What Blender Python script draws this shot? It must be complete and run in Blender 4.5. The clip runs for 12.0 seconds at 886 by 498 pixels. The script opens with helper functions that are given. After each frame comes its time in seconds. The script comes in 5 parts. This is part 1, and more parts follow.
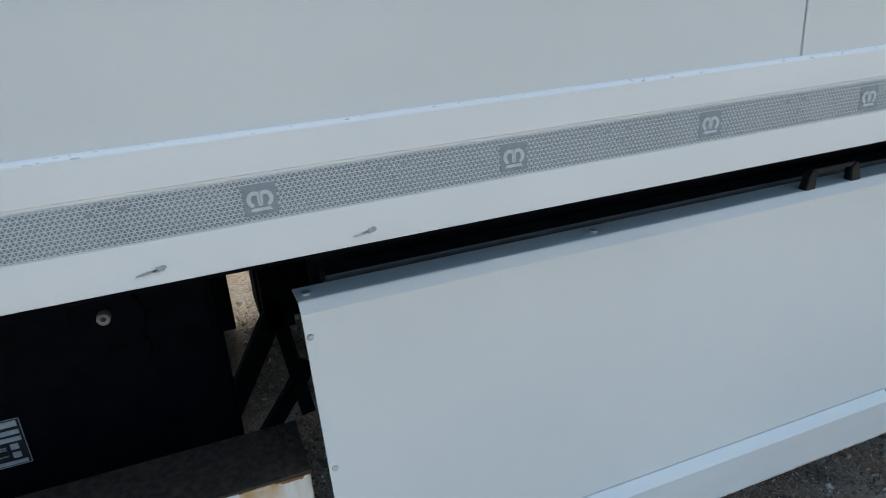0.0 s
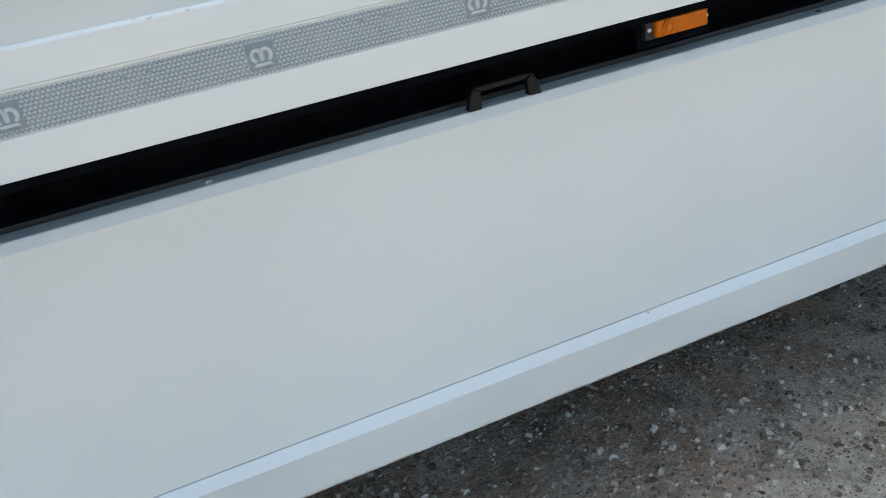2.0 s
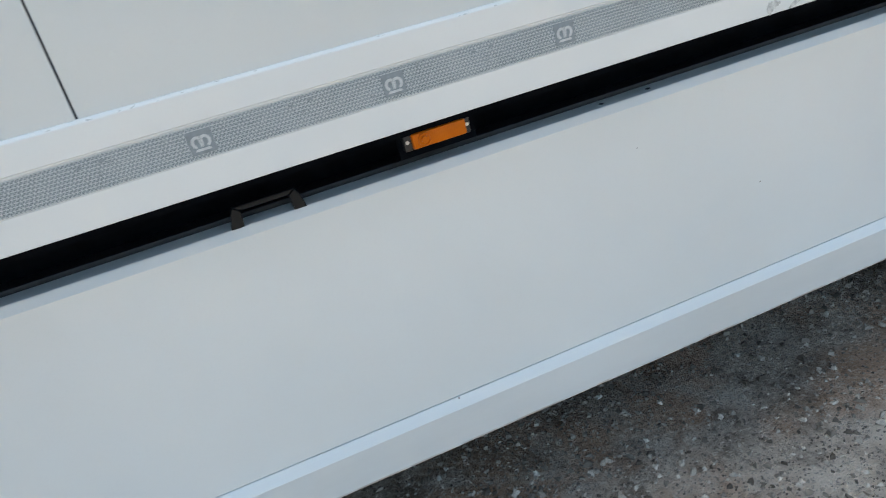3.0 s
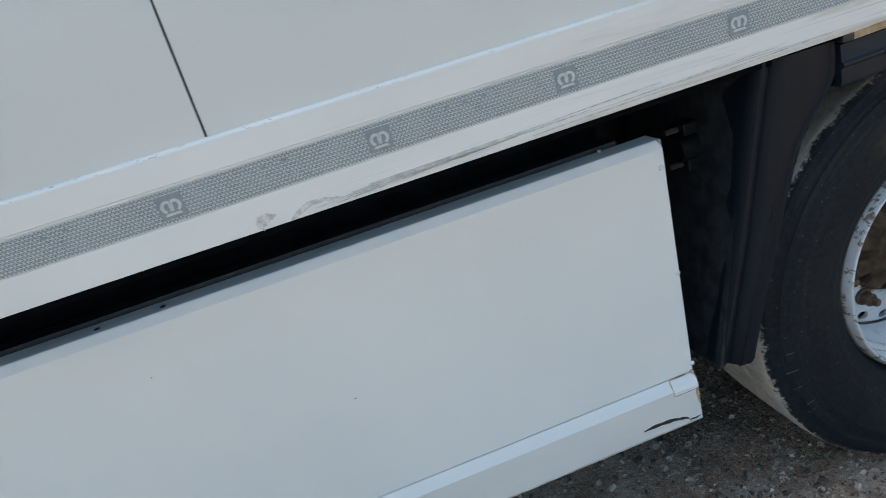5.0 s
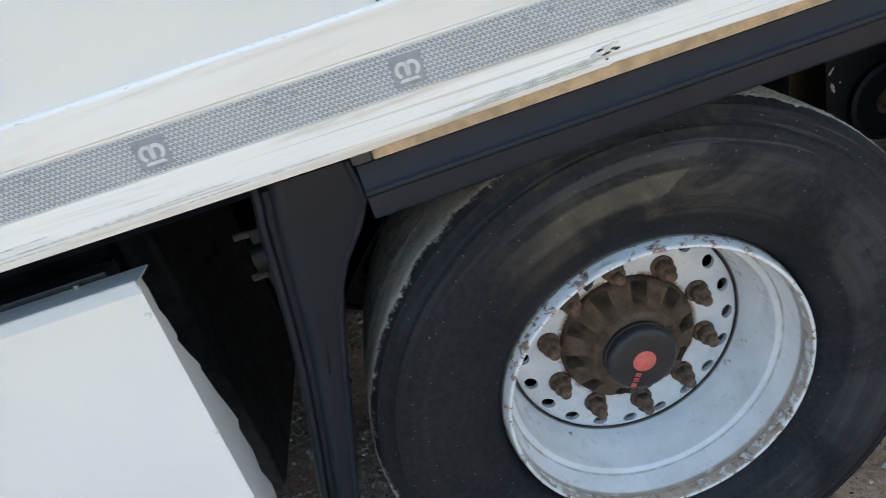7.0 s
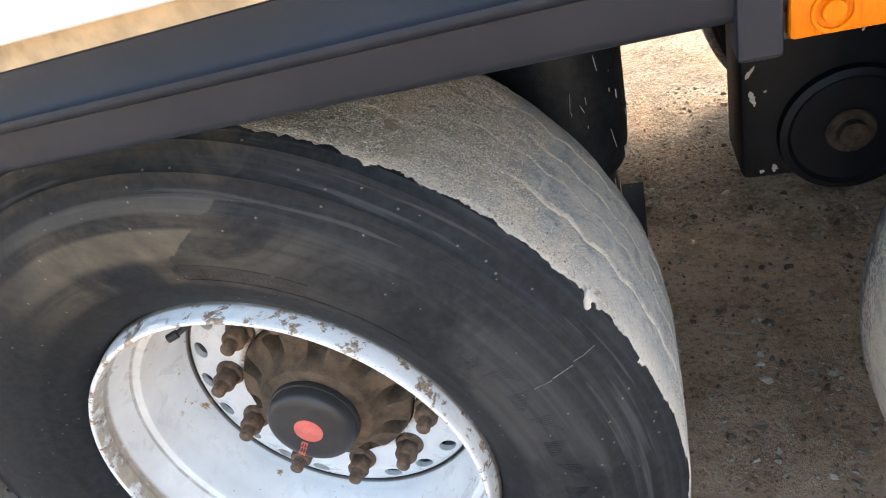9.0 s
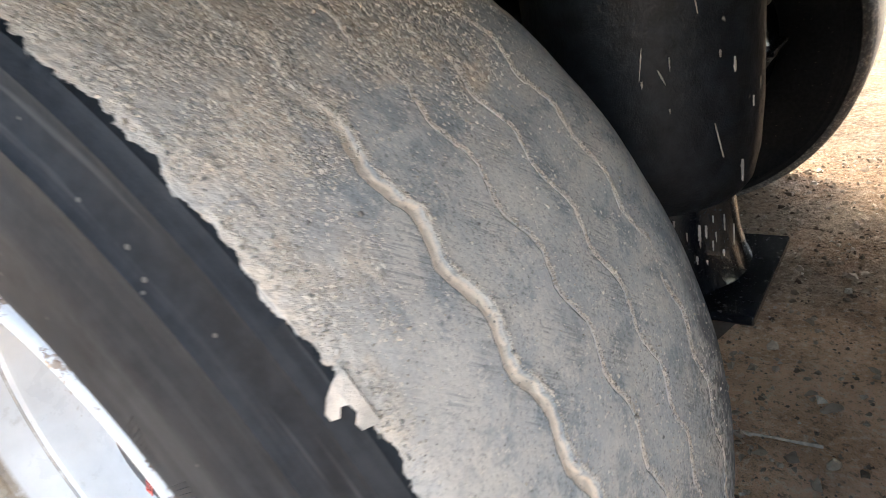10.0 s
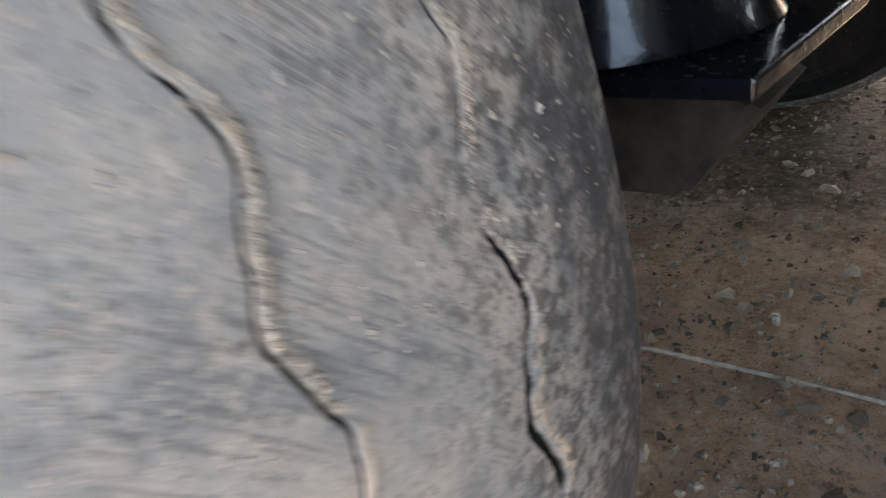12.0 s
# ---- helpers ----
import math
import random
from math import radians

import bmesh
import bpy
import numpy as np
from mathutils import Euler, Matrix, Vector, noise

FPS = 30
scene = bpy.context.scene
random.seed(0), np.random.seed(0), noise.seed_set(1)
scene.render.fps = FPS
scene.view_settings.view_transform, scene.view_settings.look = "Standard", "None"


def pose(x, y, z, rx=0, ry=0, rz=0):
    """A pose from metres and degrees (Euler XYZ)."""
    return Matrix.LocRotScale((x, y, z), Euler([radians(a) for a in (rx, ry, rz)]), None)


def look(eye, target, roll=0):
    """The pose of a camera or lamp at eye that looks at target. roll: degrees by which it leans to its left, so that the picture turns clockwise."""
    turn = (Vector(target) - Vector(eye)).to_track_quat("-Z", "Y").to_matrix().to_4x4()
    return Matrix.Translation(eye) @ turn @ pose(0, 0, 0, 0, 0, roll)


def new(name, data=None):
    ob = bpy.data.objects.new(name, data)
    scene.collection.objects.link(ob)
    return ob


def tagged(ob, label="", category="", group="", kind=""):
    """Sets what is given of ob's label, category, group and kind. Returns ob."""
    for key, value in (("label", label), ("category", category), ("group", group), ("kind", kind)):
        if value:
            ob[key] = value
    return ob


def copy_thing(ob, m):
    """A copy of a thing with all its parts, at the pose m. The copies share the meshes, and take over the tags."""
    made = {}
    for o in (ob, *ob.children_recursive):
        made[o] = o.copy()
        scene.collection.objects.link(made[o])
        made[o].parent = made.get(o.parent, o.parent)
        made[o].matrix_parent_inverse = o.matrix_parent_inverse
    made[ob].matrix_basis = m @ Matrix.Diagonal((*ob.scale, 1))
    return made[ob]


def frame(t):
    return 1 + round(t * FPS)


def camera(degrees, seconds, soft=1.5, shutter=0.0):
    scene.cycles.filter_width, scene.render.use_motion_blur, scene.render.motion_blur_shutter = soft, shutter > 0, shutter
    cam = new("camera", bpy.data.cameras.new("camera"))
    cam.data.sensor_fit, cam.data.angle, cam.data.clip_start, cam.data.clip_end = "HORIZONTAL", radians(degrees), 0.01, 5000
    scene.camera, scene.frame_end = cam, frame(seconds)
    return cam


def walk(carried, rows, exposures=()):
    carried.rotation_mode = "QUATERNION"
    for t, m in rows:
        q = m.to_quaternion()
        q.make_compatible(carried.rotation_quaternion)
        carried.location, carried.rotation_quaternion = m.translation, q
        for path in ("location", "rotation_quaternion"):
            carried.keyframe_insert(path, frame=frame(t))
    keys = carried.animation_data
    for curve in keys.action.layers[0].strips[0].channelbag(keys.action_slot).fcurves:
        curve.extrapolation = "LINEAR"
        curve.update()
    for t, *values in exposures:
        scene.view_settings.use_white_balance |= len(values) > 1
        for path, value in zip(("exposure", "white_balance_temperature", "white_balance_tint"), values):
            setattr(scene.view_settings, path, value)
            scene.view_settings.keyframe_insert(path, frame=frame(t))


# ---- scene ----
# The camera and its walk along the trailer, then in between the first two wheels.
cam = camera(66.6, 12.0, 0.85, 0.2)
walk(cam, [
    (0, look((-3.560, -0.779, 1.442), (-3.2382, 0.0960, 1.0805), -4.22)),
    (0.5, look((-3.449, -0.840, 1.379), (-3.1411, 0.0529, 1.0507), -9.97)),
    (1, look((-3.311, -0.927, 1.338), (-3.0659, -0.0591, 0.9071), -11.45)),
    (1.5, look((-3.116, -0.951, 1.309), (-2.8761, -0.0816, 0.8773), -11.84)),
    (2, look((-2.905, -0.976, 1.341), (-2.6754, -0.1012, 0.9139), -11.81)),
    (2.5, look((-2.677, -1.027, 1.380), (-2.4776, -0.1463, 0.9510), -14.00)),
    (3, look((-2.467, -1.089, 1.428), (-2.2450, -0.2063, 1.0146), -14.09)),
    (3.2, look((-2.392, -1.085, 1.433), (-2.1623, -0.2016, 1.0254), -13.92)),
    (4.8, look((-1.442, -1.038, 1.417), (-1.2913, -0.1143, 1.0644), -16.36)),
    (5, look((-1.348, -1.045, 1.416), (-1.2045, -0.1201, 1.0655), -16.38)),
    (5.5, look((-1.097, -0.987, 1.387), (-0.9949, -0.0581, 1.0299), -17.10)),
    (6, look((-0.818, -0.857, 1.398), (-0.7536, 0.0697, 1.0280), -17.84)),
    (6.5, look((-0.578, -0.811, 1.385), (-0.5366, 0.1172, 1.0143), -17.53)),
    (7, look((-0.312, -0.798, 1.391), (-0.3035, 0.0960, 0.9426), -18.04)),
    (7.5, look((-0.124, -0.745, 1.339), (-0.1461, 0.1199, 0.8376), -19.12)),
    (7.7, look((-0.028, -0.699, 1.310), (-0.0780, 0.1292, 0.7522), -19.85)),
    (9.3, look((0.593, -0.301, 1.142), (0.2027, 0.4740, 0.6452), -16.10)),
    (9.5, look((0.622, -0.219, 1.082), (0.1696, 0.5296, 0.5969), -15.50)),
    (10, look((0.640, -0.014, 0.946), (0.0596, 0.6914, 0.5388), -12.55)),
    (10.5, look((0.634, 0.118, 0.905), (0.0016, 0.7604, 0.4716), -12.75)),
    (11, look((0.622, 0.142, 0.917), (-0.0200, 0.7378, 0.4344), -13.98)),
    (11.5, look((0.639, 0.139, 0.859), (-0.0245, 0.7130, 0.3788), -14.58)),
    (11.7, look((0.641, 0.176, 0.777), (-0.0322, 0.7402, 0.2980), -14.44)),
    (11.9, look((0.631, 0.247, 0.684), (-0.0430, 0.8276, 0.2285), -14.40)),
    (12, look((0.622, 0.284, 0.651), (-0.0445, 0.8818, 0.2056), -13.18)),
], [
    (0.0, 1.06, 5990, -8), (0.7, 1.22, 6160, -8), (1.5, 1.36, 6420, -7.5), (2.5, 1.34, 6420, -7), (3.2, 1.31, 6400, -7), (4.8, 1.08, 6200, -7.5), (5.3, 1.24, 6290, -7.5), (5.6, 1.39, 6400, -7.5),
    (6.5, 1.62, 6500, -7), (7.2, 1.88, 6620, -5), (7.7, 2.28, 7020, -3), (9.3, 2.9, 7330, 1), (10.0, 3.12, 7600, 2), (10.5, 3.37, 7800, 2), (11.0, 3.55, 7800, 2.5), (11.5, 3.48, 7400, 3), (12.0, 3.55, 7500, 3)])


# ---- light: open shade beside a tall trailer, sun from beyond it ----
SUN_DIR = Vector((0.25, 1.0, 2.85)).normalized()
world = bpy.data.worlds.new("world")
scene.world = world
world.use_nodes = True
_sky = world.node_tree.nodes.new("ShaderNodeTexSky")
_sky.sky_type = "NISHITA"
_sky.sun_disc = False
_sky.sun_elevation = math.asin(SUN_DIR.z)
_sky.sun_rotation = math.atan2(SUN_DIR.x, SUN_DIR.y)
_sky.dust_density = 5.0
_sky.air_density = 0.8
_bg = world.node_tree.nodes["Background"]
_bg.inputs["Strength"].default_value = 0.15
world.node_tree.links.new(_sky.outputs["Color"], _bg.inputs["Color"])
sun = new("sun", bpy.data.lights.new("sun", "SUN"))
sun.data.energy = 0.65
sun.data.angle = radians(10)
sun.data.color = (1.0, 0.95, 0.89)
sun.matrix_world = look(SUN_DIR * 30, (0, 0, 0))


# ---- materials ----
class Nodes:
    """A small builder of node materials."""

    def __init__(self, name):
        self.m = bpy.data.materials.new(name)
        self.m.use_nodes = True
        self.t = self.m.node_tree
        self.b = self.t.nodes["Principled BSDF"]
        self.co = self.t.nodes.new("ShaderNodeTexCoord").outputs["Object"]

    def put(self, socket, value):
        if isinstance(value, bpy.types.NodeSocket):
            self.t.links.new(value, socket)
        elif isinstance(value, (tuple, list)) and len(value) == 3 and socket.type == "RGBA":
            socket.default_value = (*value, 1)
        else:
            socket.default_value = value

    def node(self, kind, **inputs):
        n = self.t.nodes.new(kind)
        for k, v in inputs.items():
            self.put(n.inputs[k], v)
        return n

    def scaled(self, sx, sy, sz):
        n = self.t.nodes.new("ShaderNodeMapping")
        n.inputs["Scale"].default_value = (sx, sy, sz)
        self.t.links.new(self.co, n.inputs["Vector"])
        return n.outputs["Vector"]

    def noise(self, scale, detail=4.0, rough=0.55, vec=None, warp=0.0):
        return self.node("ShaderNodeTexNoise", Vector=vec or self.co, Scale=scale, Detail=detail, Roughness=rough, Distortion=warp).outputs["Fac"]

    def cells(self, scale, feature="F1", vec=None, rand=1.0):
        n = self.node("ShaderNodeTexVoronoi", Vector=vec or self.co, Scale=scale, Randomness=rand)
        n.feature = feature
        return n.outputs["Distance"]

    def ramp(self, fac, lo, hi, a=0.0, b=1.0):
        n = self.node("ShaderNodeMapRange", Value=fac)
        n.interpolation_type = "SMOOTHSTEP"
        for k, v in (("From Min", lo), ("From Max", hi), ("To Min", a), ("To Max", b)):
            self.put(n.inputs[k], v)
        return n.outputs["Result"]

    def math(self, op, a, b=0.0, c=0.0):
        n = self.t.nodes.new("ShaderNodeMath")
        n.operation = op
        for i, v in enumerate((a, b, c)):
            self.put(n.inputs[i], v)
        return n.outputs[0]

    def mix(self, fac, a, b):
        n = self.t.nodes.new("ShaderNodeMix")
        n.data_type = "RGBA"
        self.put(n.inputs[0], fac)
        self.put(n.inputs[6], a)
        self.put(n.inputs[7], b)
        return n.outputs[2]

    def axis(self, which):
        n = self.node("ShaderNodeSeparateXYZ", Vector=self.co)
        return n.outputs["XYZ".index(which)]

    def bump(self, height, strength, distance):
        n = self.node("ShaderNodeBump", Height=height, Strength=strength, Distance=distance)
        self.put(self.b.inputs["Normal"], n.outputs["Normal"])

    def done(self, colour, rough, metal=0.0, spec=0.5, coat=0.0):
        self.put(self.b.inputs["Base Color"], colour)
        self.put(self.b.inputs["Roughness"], rough)
        self.put(self.b.inputs["Metallic"], metal)
        self.put(self.b.inputs["Specular IOR Level"], spec)
        self.put(self.b.inputs["Coat Weight"], coat)
        return self.m


def paint_white(name, base, scuffs=False, rusty=False, foot=False):
    n = Nodes(name)
    big = n.noise(1.7, 3)
    col = n.mix(n.ramp(big, 0.3, 0.7), base, tuple(c * 0.95 for c in base))
    fine = n.noise(260, 2)
    col = n.mix(n.ramp(fine, 0.55, 0.85, 0.0, 0.06), col, (0.4, 0.38, 0.34))
    specks = n.cells(9, vec=n.scaled(1, 0.2, 1))
    col = n.mix(n.ramp(specks, 0.012, 0.02, 1.0, 0.0), col, (0.16, 0.14, 0.12))
    if scuffs:
        streak = n.noise(7, 6, 0.65, n.scaled(0.35, 1, 6), 0.4)
        where = n.ramp(n.axis("X"), -1.5, -0.7)
        col = n.mix(n.math("MULTIPLY", n.ramp(streak, 0.5, 0.72, 0.0, 0.8), where), col, (0.5, 0.47, 0.4))
        hard = n.noise(5, 5, 0.7, n.scaled(0.5, 1, 14), 0.5)
        thin = n.noise(9, 4, 0.6, n.scaled(0.1, 1, 26), 0.25)
        col = n.mix(n.math("MULTIPLY", n.math("MULTIPLY", n.ramp(thin, 0.55, 0.63, 0.0, 0.5), where), n.ramp(n.axis("Z"), 1.2, 1.18)), col, (0.4, 0.37, 0.32))
        col = n.mix(n.math("MULTIPLY", n.ramp(n.axis("Z"), 1.164, 1.152, 0.0, 0.75), n.math("MULTIPLY", where, n.ramp(streak, 0.35, 0.6))), col, (0.55, 0.48, 0.39))
        low = n.ramp(n.axis("Z"), 1.2, 1.165)
        col = n.mix(n.math("MULTIPLY", n.math("MULTIPLY", n.ramp(hard, 0.56, 0.74, 0.0, 0.35), where), low), col, (0.36, 0.34, 0.32))
    if rusty:
        edge = n.math("ADD", n.axis("Z"), n.ramp(n.noise(9, 5), 0.3, 0.7, -0.035, 0.03))
        drip = n.noise(16, 4, 0.6, n.scaled(1, 1, 0.12))
        col = n.mix(n.math("MULTIPLY", n.ramp(edge, 0.678, 0.758), n.ramp(drip, 0.42, 0.62)), col, (0.5, 0.3, 0.1))
        col = n.mix(n.ramp(edge, 0.753, 0.759), col, (0.2, 0.08, 0.02))
        col = n.mix(n.ramp(edge, 0.762, 0.77), col, (0.035, 0.024, 0.018))
    if scuffs:
        lip = n.ramp(n.axis("Z"), 1.3015, 1.3035)
        grime = n.noise(150, 3, 0.6, n.scaled(0.5, 1, 1))
        col = n.mix(n.math("MULTIPLY", lip, n.ramp(grime, 0.62, 0.68, 0.0, 0.5)), col, (0.22, 0.2, 0.18))
        cream = n.math("MULTIPLY", n.math("MULTIPLY", n.ramp(n.axis("Z"), 1.2565, 1.262), n.ramp(n.axis("X"), -1.15, -0.75)), n.ramp(n.noise(6, 5, 0.6, n.scaled(0.4, 1, 3)), 0.35, 0.6, 0.15, 0.7))
        col = n.mix(cream, col, (0.7, 0.685, 0.645))
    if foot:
        # shade of the band below the bevel, put into its colour as grey
        veil = n.math("MULTIPLY", n.ramp(n.axis("Z"), 0.5185, 0.517), n.ramp(n.noise(4, 4, 0.6, n.scaled(0.5, 1, 2)), 0.3, 0.7, 0.16, 0.34))
        col = n.mix(veil, col, (0.5, 0.5, 0.48))
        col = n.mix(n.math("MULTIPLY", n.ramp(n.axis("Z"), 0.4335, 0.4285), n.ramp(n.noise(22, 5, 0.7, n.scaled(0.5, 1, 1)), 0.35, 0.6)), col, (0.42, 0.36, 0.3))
    wave = n.noise(2.2, 2)
    n.bump(n.math("ADD", n.math("MULTIPLY", wave, 1.0), n.math("MULTIPLY", n.noise(420, 2), 0.012)), 0.22, 0.03)
    return n.done(col, n.ramp(big, 0.2, 0.8, 0.3, 0.42), 0.0, 0.5, 0.15)


def plain(name, base, rough, var=0.25, scale=30, bump=0.1, metal=0.0, dust=None, dust_amount=0.5, spec=0.5, chips=False, coat=0.0):
    n = Nodes(name)
    a = n.noise(scale, 5)
    col = n.mix(n.ramp(a, 0.3, 0.7), tuple(c * (1 - var) for c in base), tuple(min(1, c * (1 + var)) for c in base))
    if dust:
        d = n.noise(scale * 0.23, 6, 0.7, None, 0.3)
        col = n.mix(n.ramp(d, 0.48, 0.72, 0.0, dust_amount), col, dust)
    if chips:
        c = n.cells(42, vec=n.scaled(1, 1, 0.4))
        gate = n.noise(13, 3)
        col = n.mix(n.math("MULTIPLY", n.ramp(c, 0.1, 0.16, 1.0, 0.0), n.ramp(gate, 0.53, 0.57)), col, (0.55, 0.5, 0.43))
    f = n.noise(scale * 9, 3)
    n.bump(n.math("ADD", a, n.math("MULTIPLY", f, 0.3)), bump, 0.004)
    return n.done(col, n.ramp(f, 0.2, 0.8, max(0.02, rough - 0.08), rough + 0.08), metal, spec, coat)


def tyre_material(name):
    """Black sidewall with brown film, dried mud over the tread, sand in the grooves."""
    n = Nodes(name)
    x, y, z = n.axis("X"), n.axis("Y"), n.axis("Z")
    rad = n.math("SQRT", n.math("ADD", n.math("MULTIPLY", x, x), n.math("MULTIPLY", z, z)))
    veil = n.noise(5, 6, 0.65, None, 0.6)
    fine = n.noise(90, 5, 0.6)
    grain = n.noise(420, 3, 0.6)
    ringy = n.node("ShaderNodeCombineXYZ", X=n.math("MULTIPLY", rad, 40.0), Y=n.math("MULTIPLY", x, 1.5), Z=n.math("MULTIPLY", z, 1.5)).outputs[0]
    rings = n.noise(2.0, 5, 0.6, ringy)
    side = n.mix(n.ramp(fine, 0.3, 0.7), (0.008, 0.0102, 0.0138), (0.0155, 0.0185, 0.0235))
    belt = n.math("MULTIPLY", n.ramp(rad, 0.335, 0.37), n.ramp(rad, 0.475, 0.43))
    dusty = n.math("MULTIPLY", n.ramp(veil, 0.38, 0.6), n.ramp(rings, 0.36, 0.62, 0.55, 1.0))
    # dust thinned on the front half to darken it, standing in for dimmer light
    dusty = n.math("MULTIPLY", dusty, n.ramp(x, -0.3, -0.02, 0.06, 1.0))
    tone = n.mix(n.ramp(n.math("ADD", x, n.math("MULTIPLY", veil, 0.3)), 0.15, 0.45), (0.125, 0.107, 0.08), (0.068, 0.07, 0.072))
    side = n.mix(n.math("MULTIPLY", dusty, n.ramp(belt, 0, 1, 0.14, 0.6)), side, tone)
    bandy = n.math("MULTIPLY", n.ramp(rings, 0.5, 0.62), n.ramp(rad, 0.42, 0.45))
    side = n.mix(n.math("MULTIPLY", bandy, n.ramp(x, -0.3, -0.1, 0.08, 0.22)), side, (0.05, 0.055, 0.062))
    # dust wiped off along one straight line, left in bands beyond it
    line = n.math("SUBTRACT", n.math("MULTIPLY", n.math("SUBTRACT", z, 0.399), 0.819), n.math("MULTIPLY", n.math("SUBTRACT", x, 0.053), 0.573))
    kept = n.math("MULTIPLY", n.ramp(n.math("ADD", line, n.ramp(fine, 0.3, 0.7, -0.0015, 0.0015)), 0.0, 0.002), n.ramp(n.math("ADD", x, n.math("MULTIPLY", veil, 0.12)), -0.2, 0.0))
    inner = n.math("MULTIPLY", n.ramp(rad, 0.385, 0.4), n.ramp(rad, 0.434, 0.428))
    outer = n.math("MULTIPLY", n.ramp(rad, 0.447, 0.452), n.ramp(rad, 0.468, 0.463))
    side = n.mix(n.math("MULTIPLY", kept, n.math("MULTIPLY", inner, n.ramp(veil, 0.3, 0.6, 0.3, 0.6))), side, (0.15, 0.135, 0.102))
    side = n.mix(n.math("MULTIPLY", kept, n.math("MULTIPLY", outer, 0.4)), side, (0.105, 0.105, 0.1))
    side = n.mix(n.math("MULTIPLY", n.math("MULTIPLY", kept, n.ramp(rad, 0.478, 0.486)), n.ramp(veil, 0.4, 0.6, 0.0, 0.3)), side, (0.11, 0.1, 0.08))
    light = n.math("MULTIPLY", n.ramp(n.noise(3.0, 4, 0.5, ringy), 0.56, 0.66), n.ramp(rad, 0.44, 0.47))
    side = n.mix(n.math("MULTIPLY", light, n.ramp(x, -0.3, -0.1, 0.1, 0.35)), side, (0.09, 0.095, 0.1))
    spot = n.cells(55)
    side = n.mix(n.ramp(spot, 0.06, 0.09, 0.35, 0.0), side, (0.3, 0.28, 0.24))
    patch = n.noise(16, 6, 0.7, None, 0.5)
    sand = n.t.nodes.new("ShaderNodeAttribute")
    sand.attribute_name = "sand"
    run = n.math("ADD", n.math("MULTIPLY", x, -0.5), n.math("MULTIPLY", z, 0.866))
    slant = n.node("ShaderNodeCombineXYZ", X=n.math("ADD", run, y), Y=n.math("MULTIPLY", n.math("SUBTRACT", run, y), 0.07), Z=0.0).outputs[0]
    brushed = n.noise(460, 2, 0.5, slant)
    blotch = n.noise(34, 5, 0.65, None, 0.3)
    mud = n.mix(n.ramp(patch, 0.38, 0.62), (0.47, 0.47, 0.455), (0.63, 0.585, 0.525))
    mud = n.mix(n.ramp(blotch, 0.5, 0.62, 0.0, 0.75), mud, (0.3, 0.32, 0.325))
    mud = n.mix(n.ramp(n.noise(95, 5, 0.7), 0.52, 0.66, 0.0, 0.5), mud, (0.64, 0.6, 0.54))
    hatch = n.ramp(n.noise(22, 3), 0.5, 0.62)
    mud = n.mix(n.math("MULTIPLY", n.ramp(brushed, 0.52, 0.38, 0.0, 0.5), hatch), mud, (0.2, 0.205, 0.205))
    speck = n.noise(440, 4, 0.75)
    mud = n.mix(n.math("MULTIPLY", n.ramp(speck, 0.53, 0.63, 0.0, 0.62), n.ramp(n.noise(26, 4, 0.6), 0.4, 0.6, 0.2, 1.0)), mud, (0.14, 0.135, 0.13))
    chalk = n.noise(230, 4, 0.75, n.scaled(1.3, 1.1, 1.2))
    mud = n.mix(n.math("MULTIPLY", n.ramp(chalk, 0.54, 0.61, 0.0, 0.85), n.ramp(n.noise(31, 4, 0.6), 0.4, 0.6)), mud, (0.7, 0.65, 0.58))
    mud = n.mix(n.ramp(grain, 0.42, 0.33, 0.0, 0.45), mud, (0.16, 0.155, 0.15))
    mud = n.mix(n.ramp(grain, 0.6, 0.72, 0.0, 0.35), mud, (0.7, 0.67, 0.61))
    sandy = n.mix(n.ramp(n.noise(150, 4), 0.35, 0.65), (0.8, 0.69, 0.57), (0.66, 0.56, 0.455))
    sandy = n.mix(n.ramp(n.noise(320, 3, 0.7), 0.42, 0.32, 0.0, 0.55), sandy, (0.32, 0.25, 0.2))
    pits = n.noise(300, 3, 0.6)
    crusty = n.mix(n.ramp(pits, 0.46, 0.34, 0.0, 0.6), n.mix(n.ramp(blotch, 0.4, 0.6), sandy, (0.46, 0.44, 0.41)), (0.17, 0.145, 0.12))
    crust = n.t.nodes.new("ShaderNodeAttribute")
    crust.attribute_name = "crust"
    mud = n.mix(n.ramp(crust.outputs["Fac"], 0.3, 0.65), mud, crusty)
    mud = n.mix(n.ramp(sand.outputs["Fac"], 0.15, 0.75), mud, sandy)
    mud = n.mix(n.math("MULTIPLY", n.ramp(n.math("ADD", y, n.math("MULTIPLY", patch, 0.05)), 0.215, 0.165), n.ramp(blotch, 0.35, 0.6, 0.15, 0.55)), mud, (0.72, 0.655, 0.575))
    brown = n.mix(n.ramp(patch, 0.4, 0.6), (0.4, 0.33, 0.255), (0.58, 0.5, 0.4))
    brown = n.mix(n.ramp(pits, 0.45, 0.34, 0.0, 0.5), brown, (0.17, 0.135, 0.1))
    mud = n.mix(n.math("MULTIPLY", n.ramp(z, 0.36, 0.47), n.ramp(n.noise(120, 4), 0.35, 0.55, 0.6, 1.0)), mud, brown)
    worn = n.math("MULTIPLY", n.math("MULTIPLY", n.ramp(n.math("ADD", y, n.math("MULTIPLY", patch, 0.03)), 0.415, 0.432), n.ramp(z, 0.26, 0.12)), n.ramp(n.noise(60, 5, 0.7), 0.36, 0.56, 0.25, 0.85))
    mud = n.mix(worn, mud, (0.1, 0.108, 0.125))
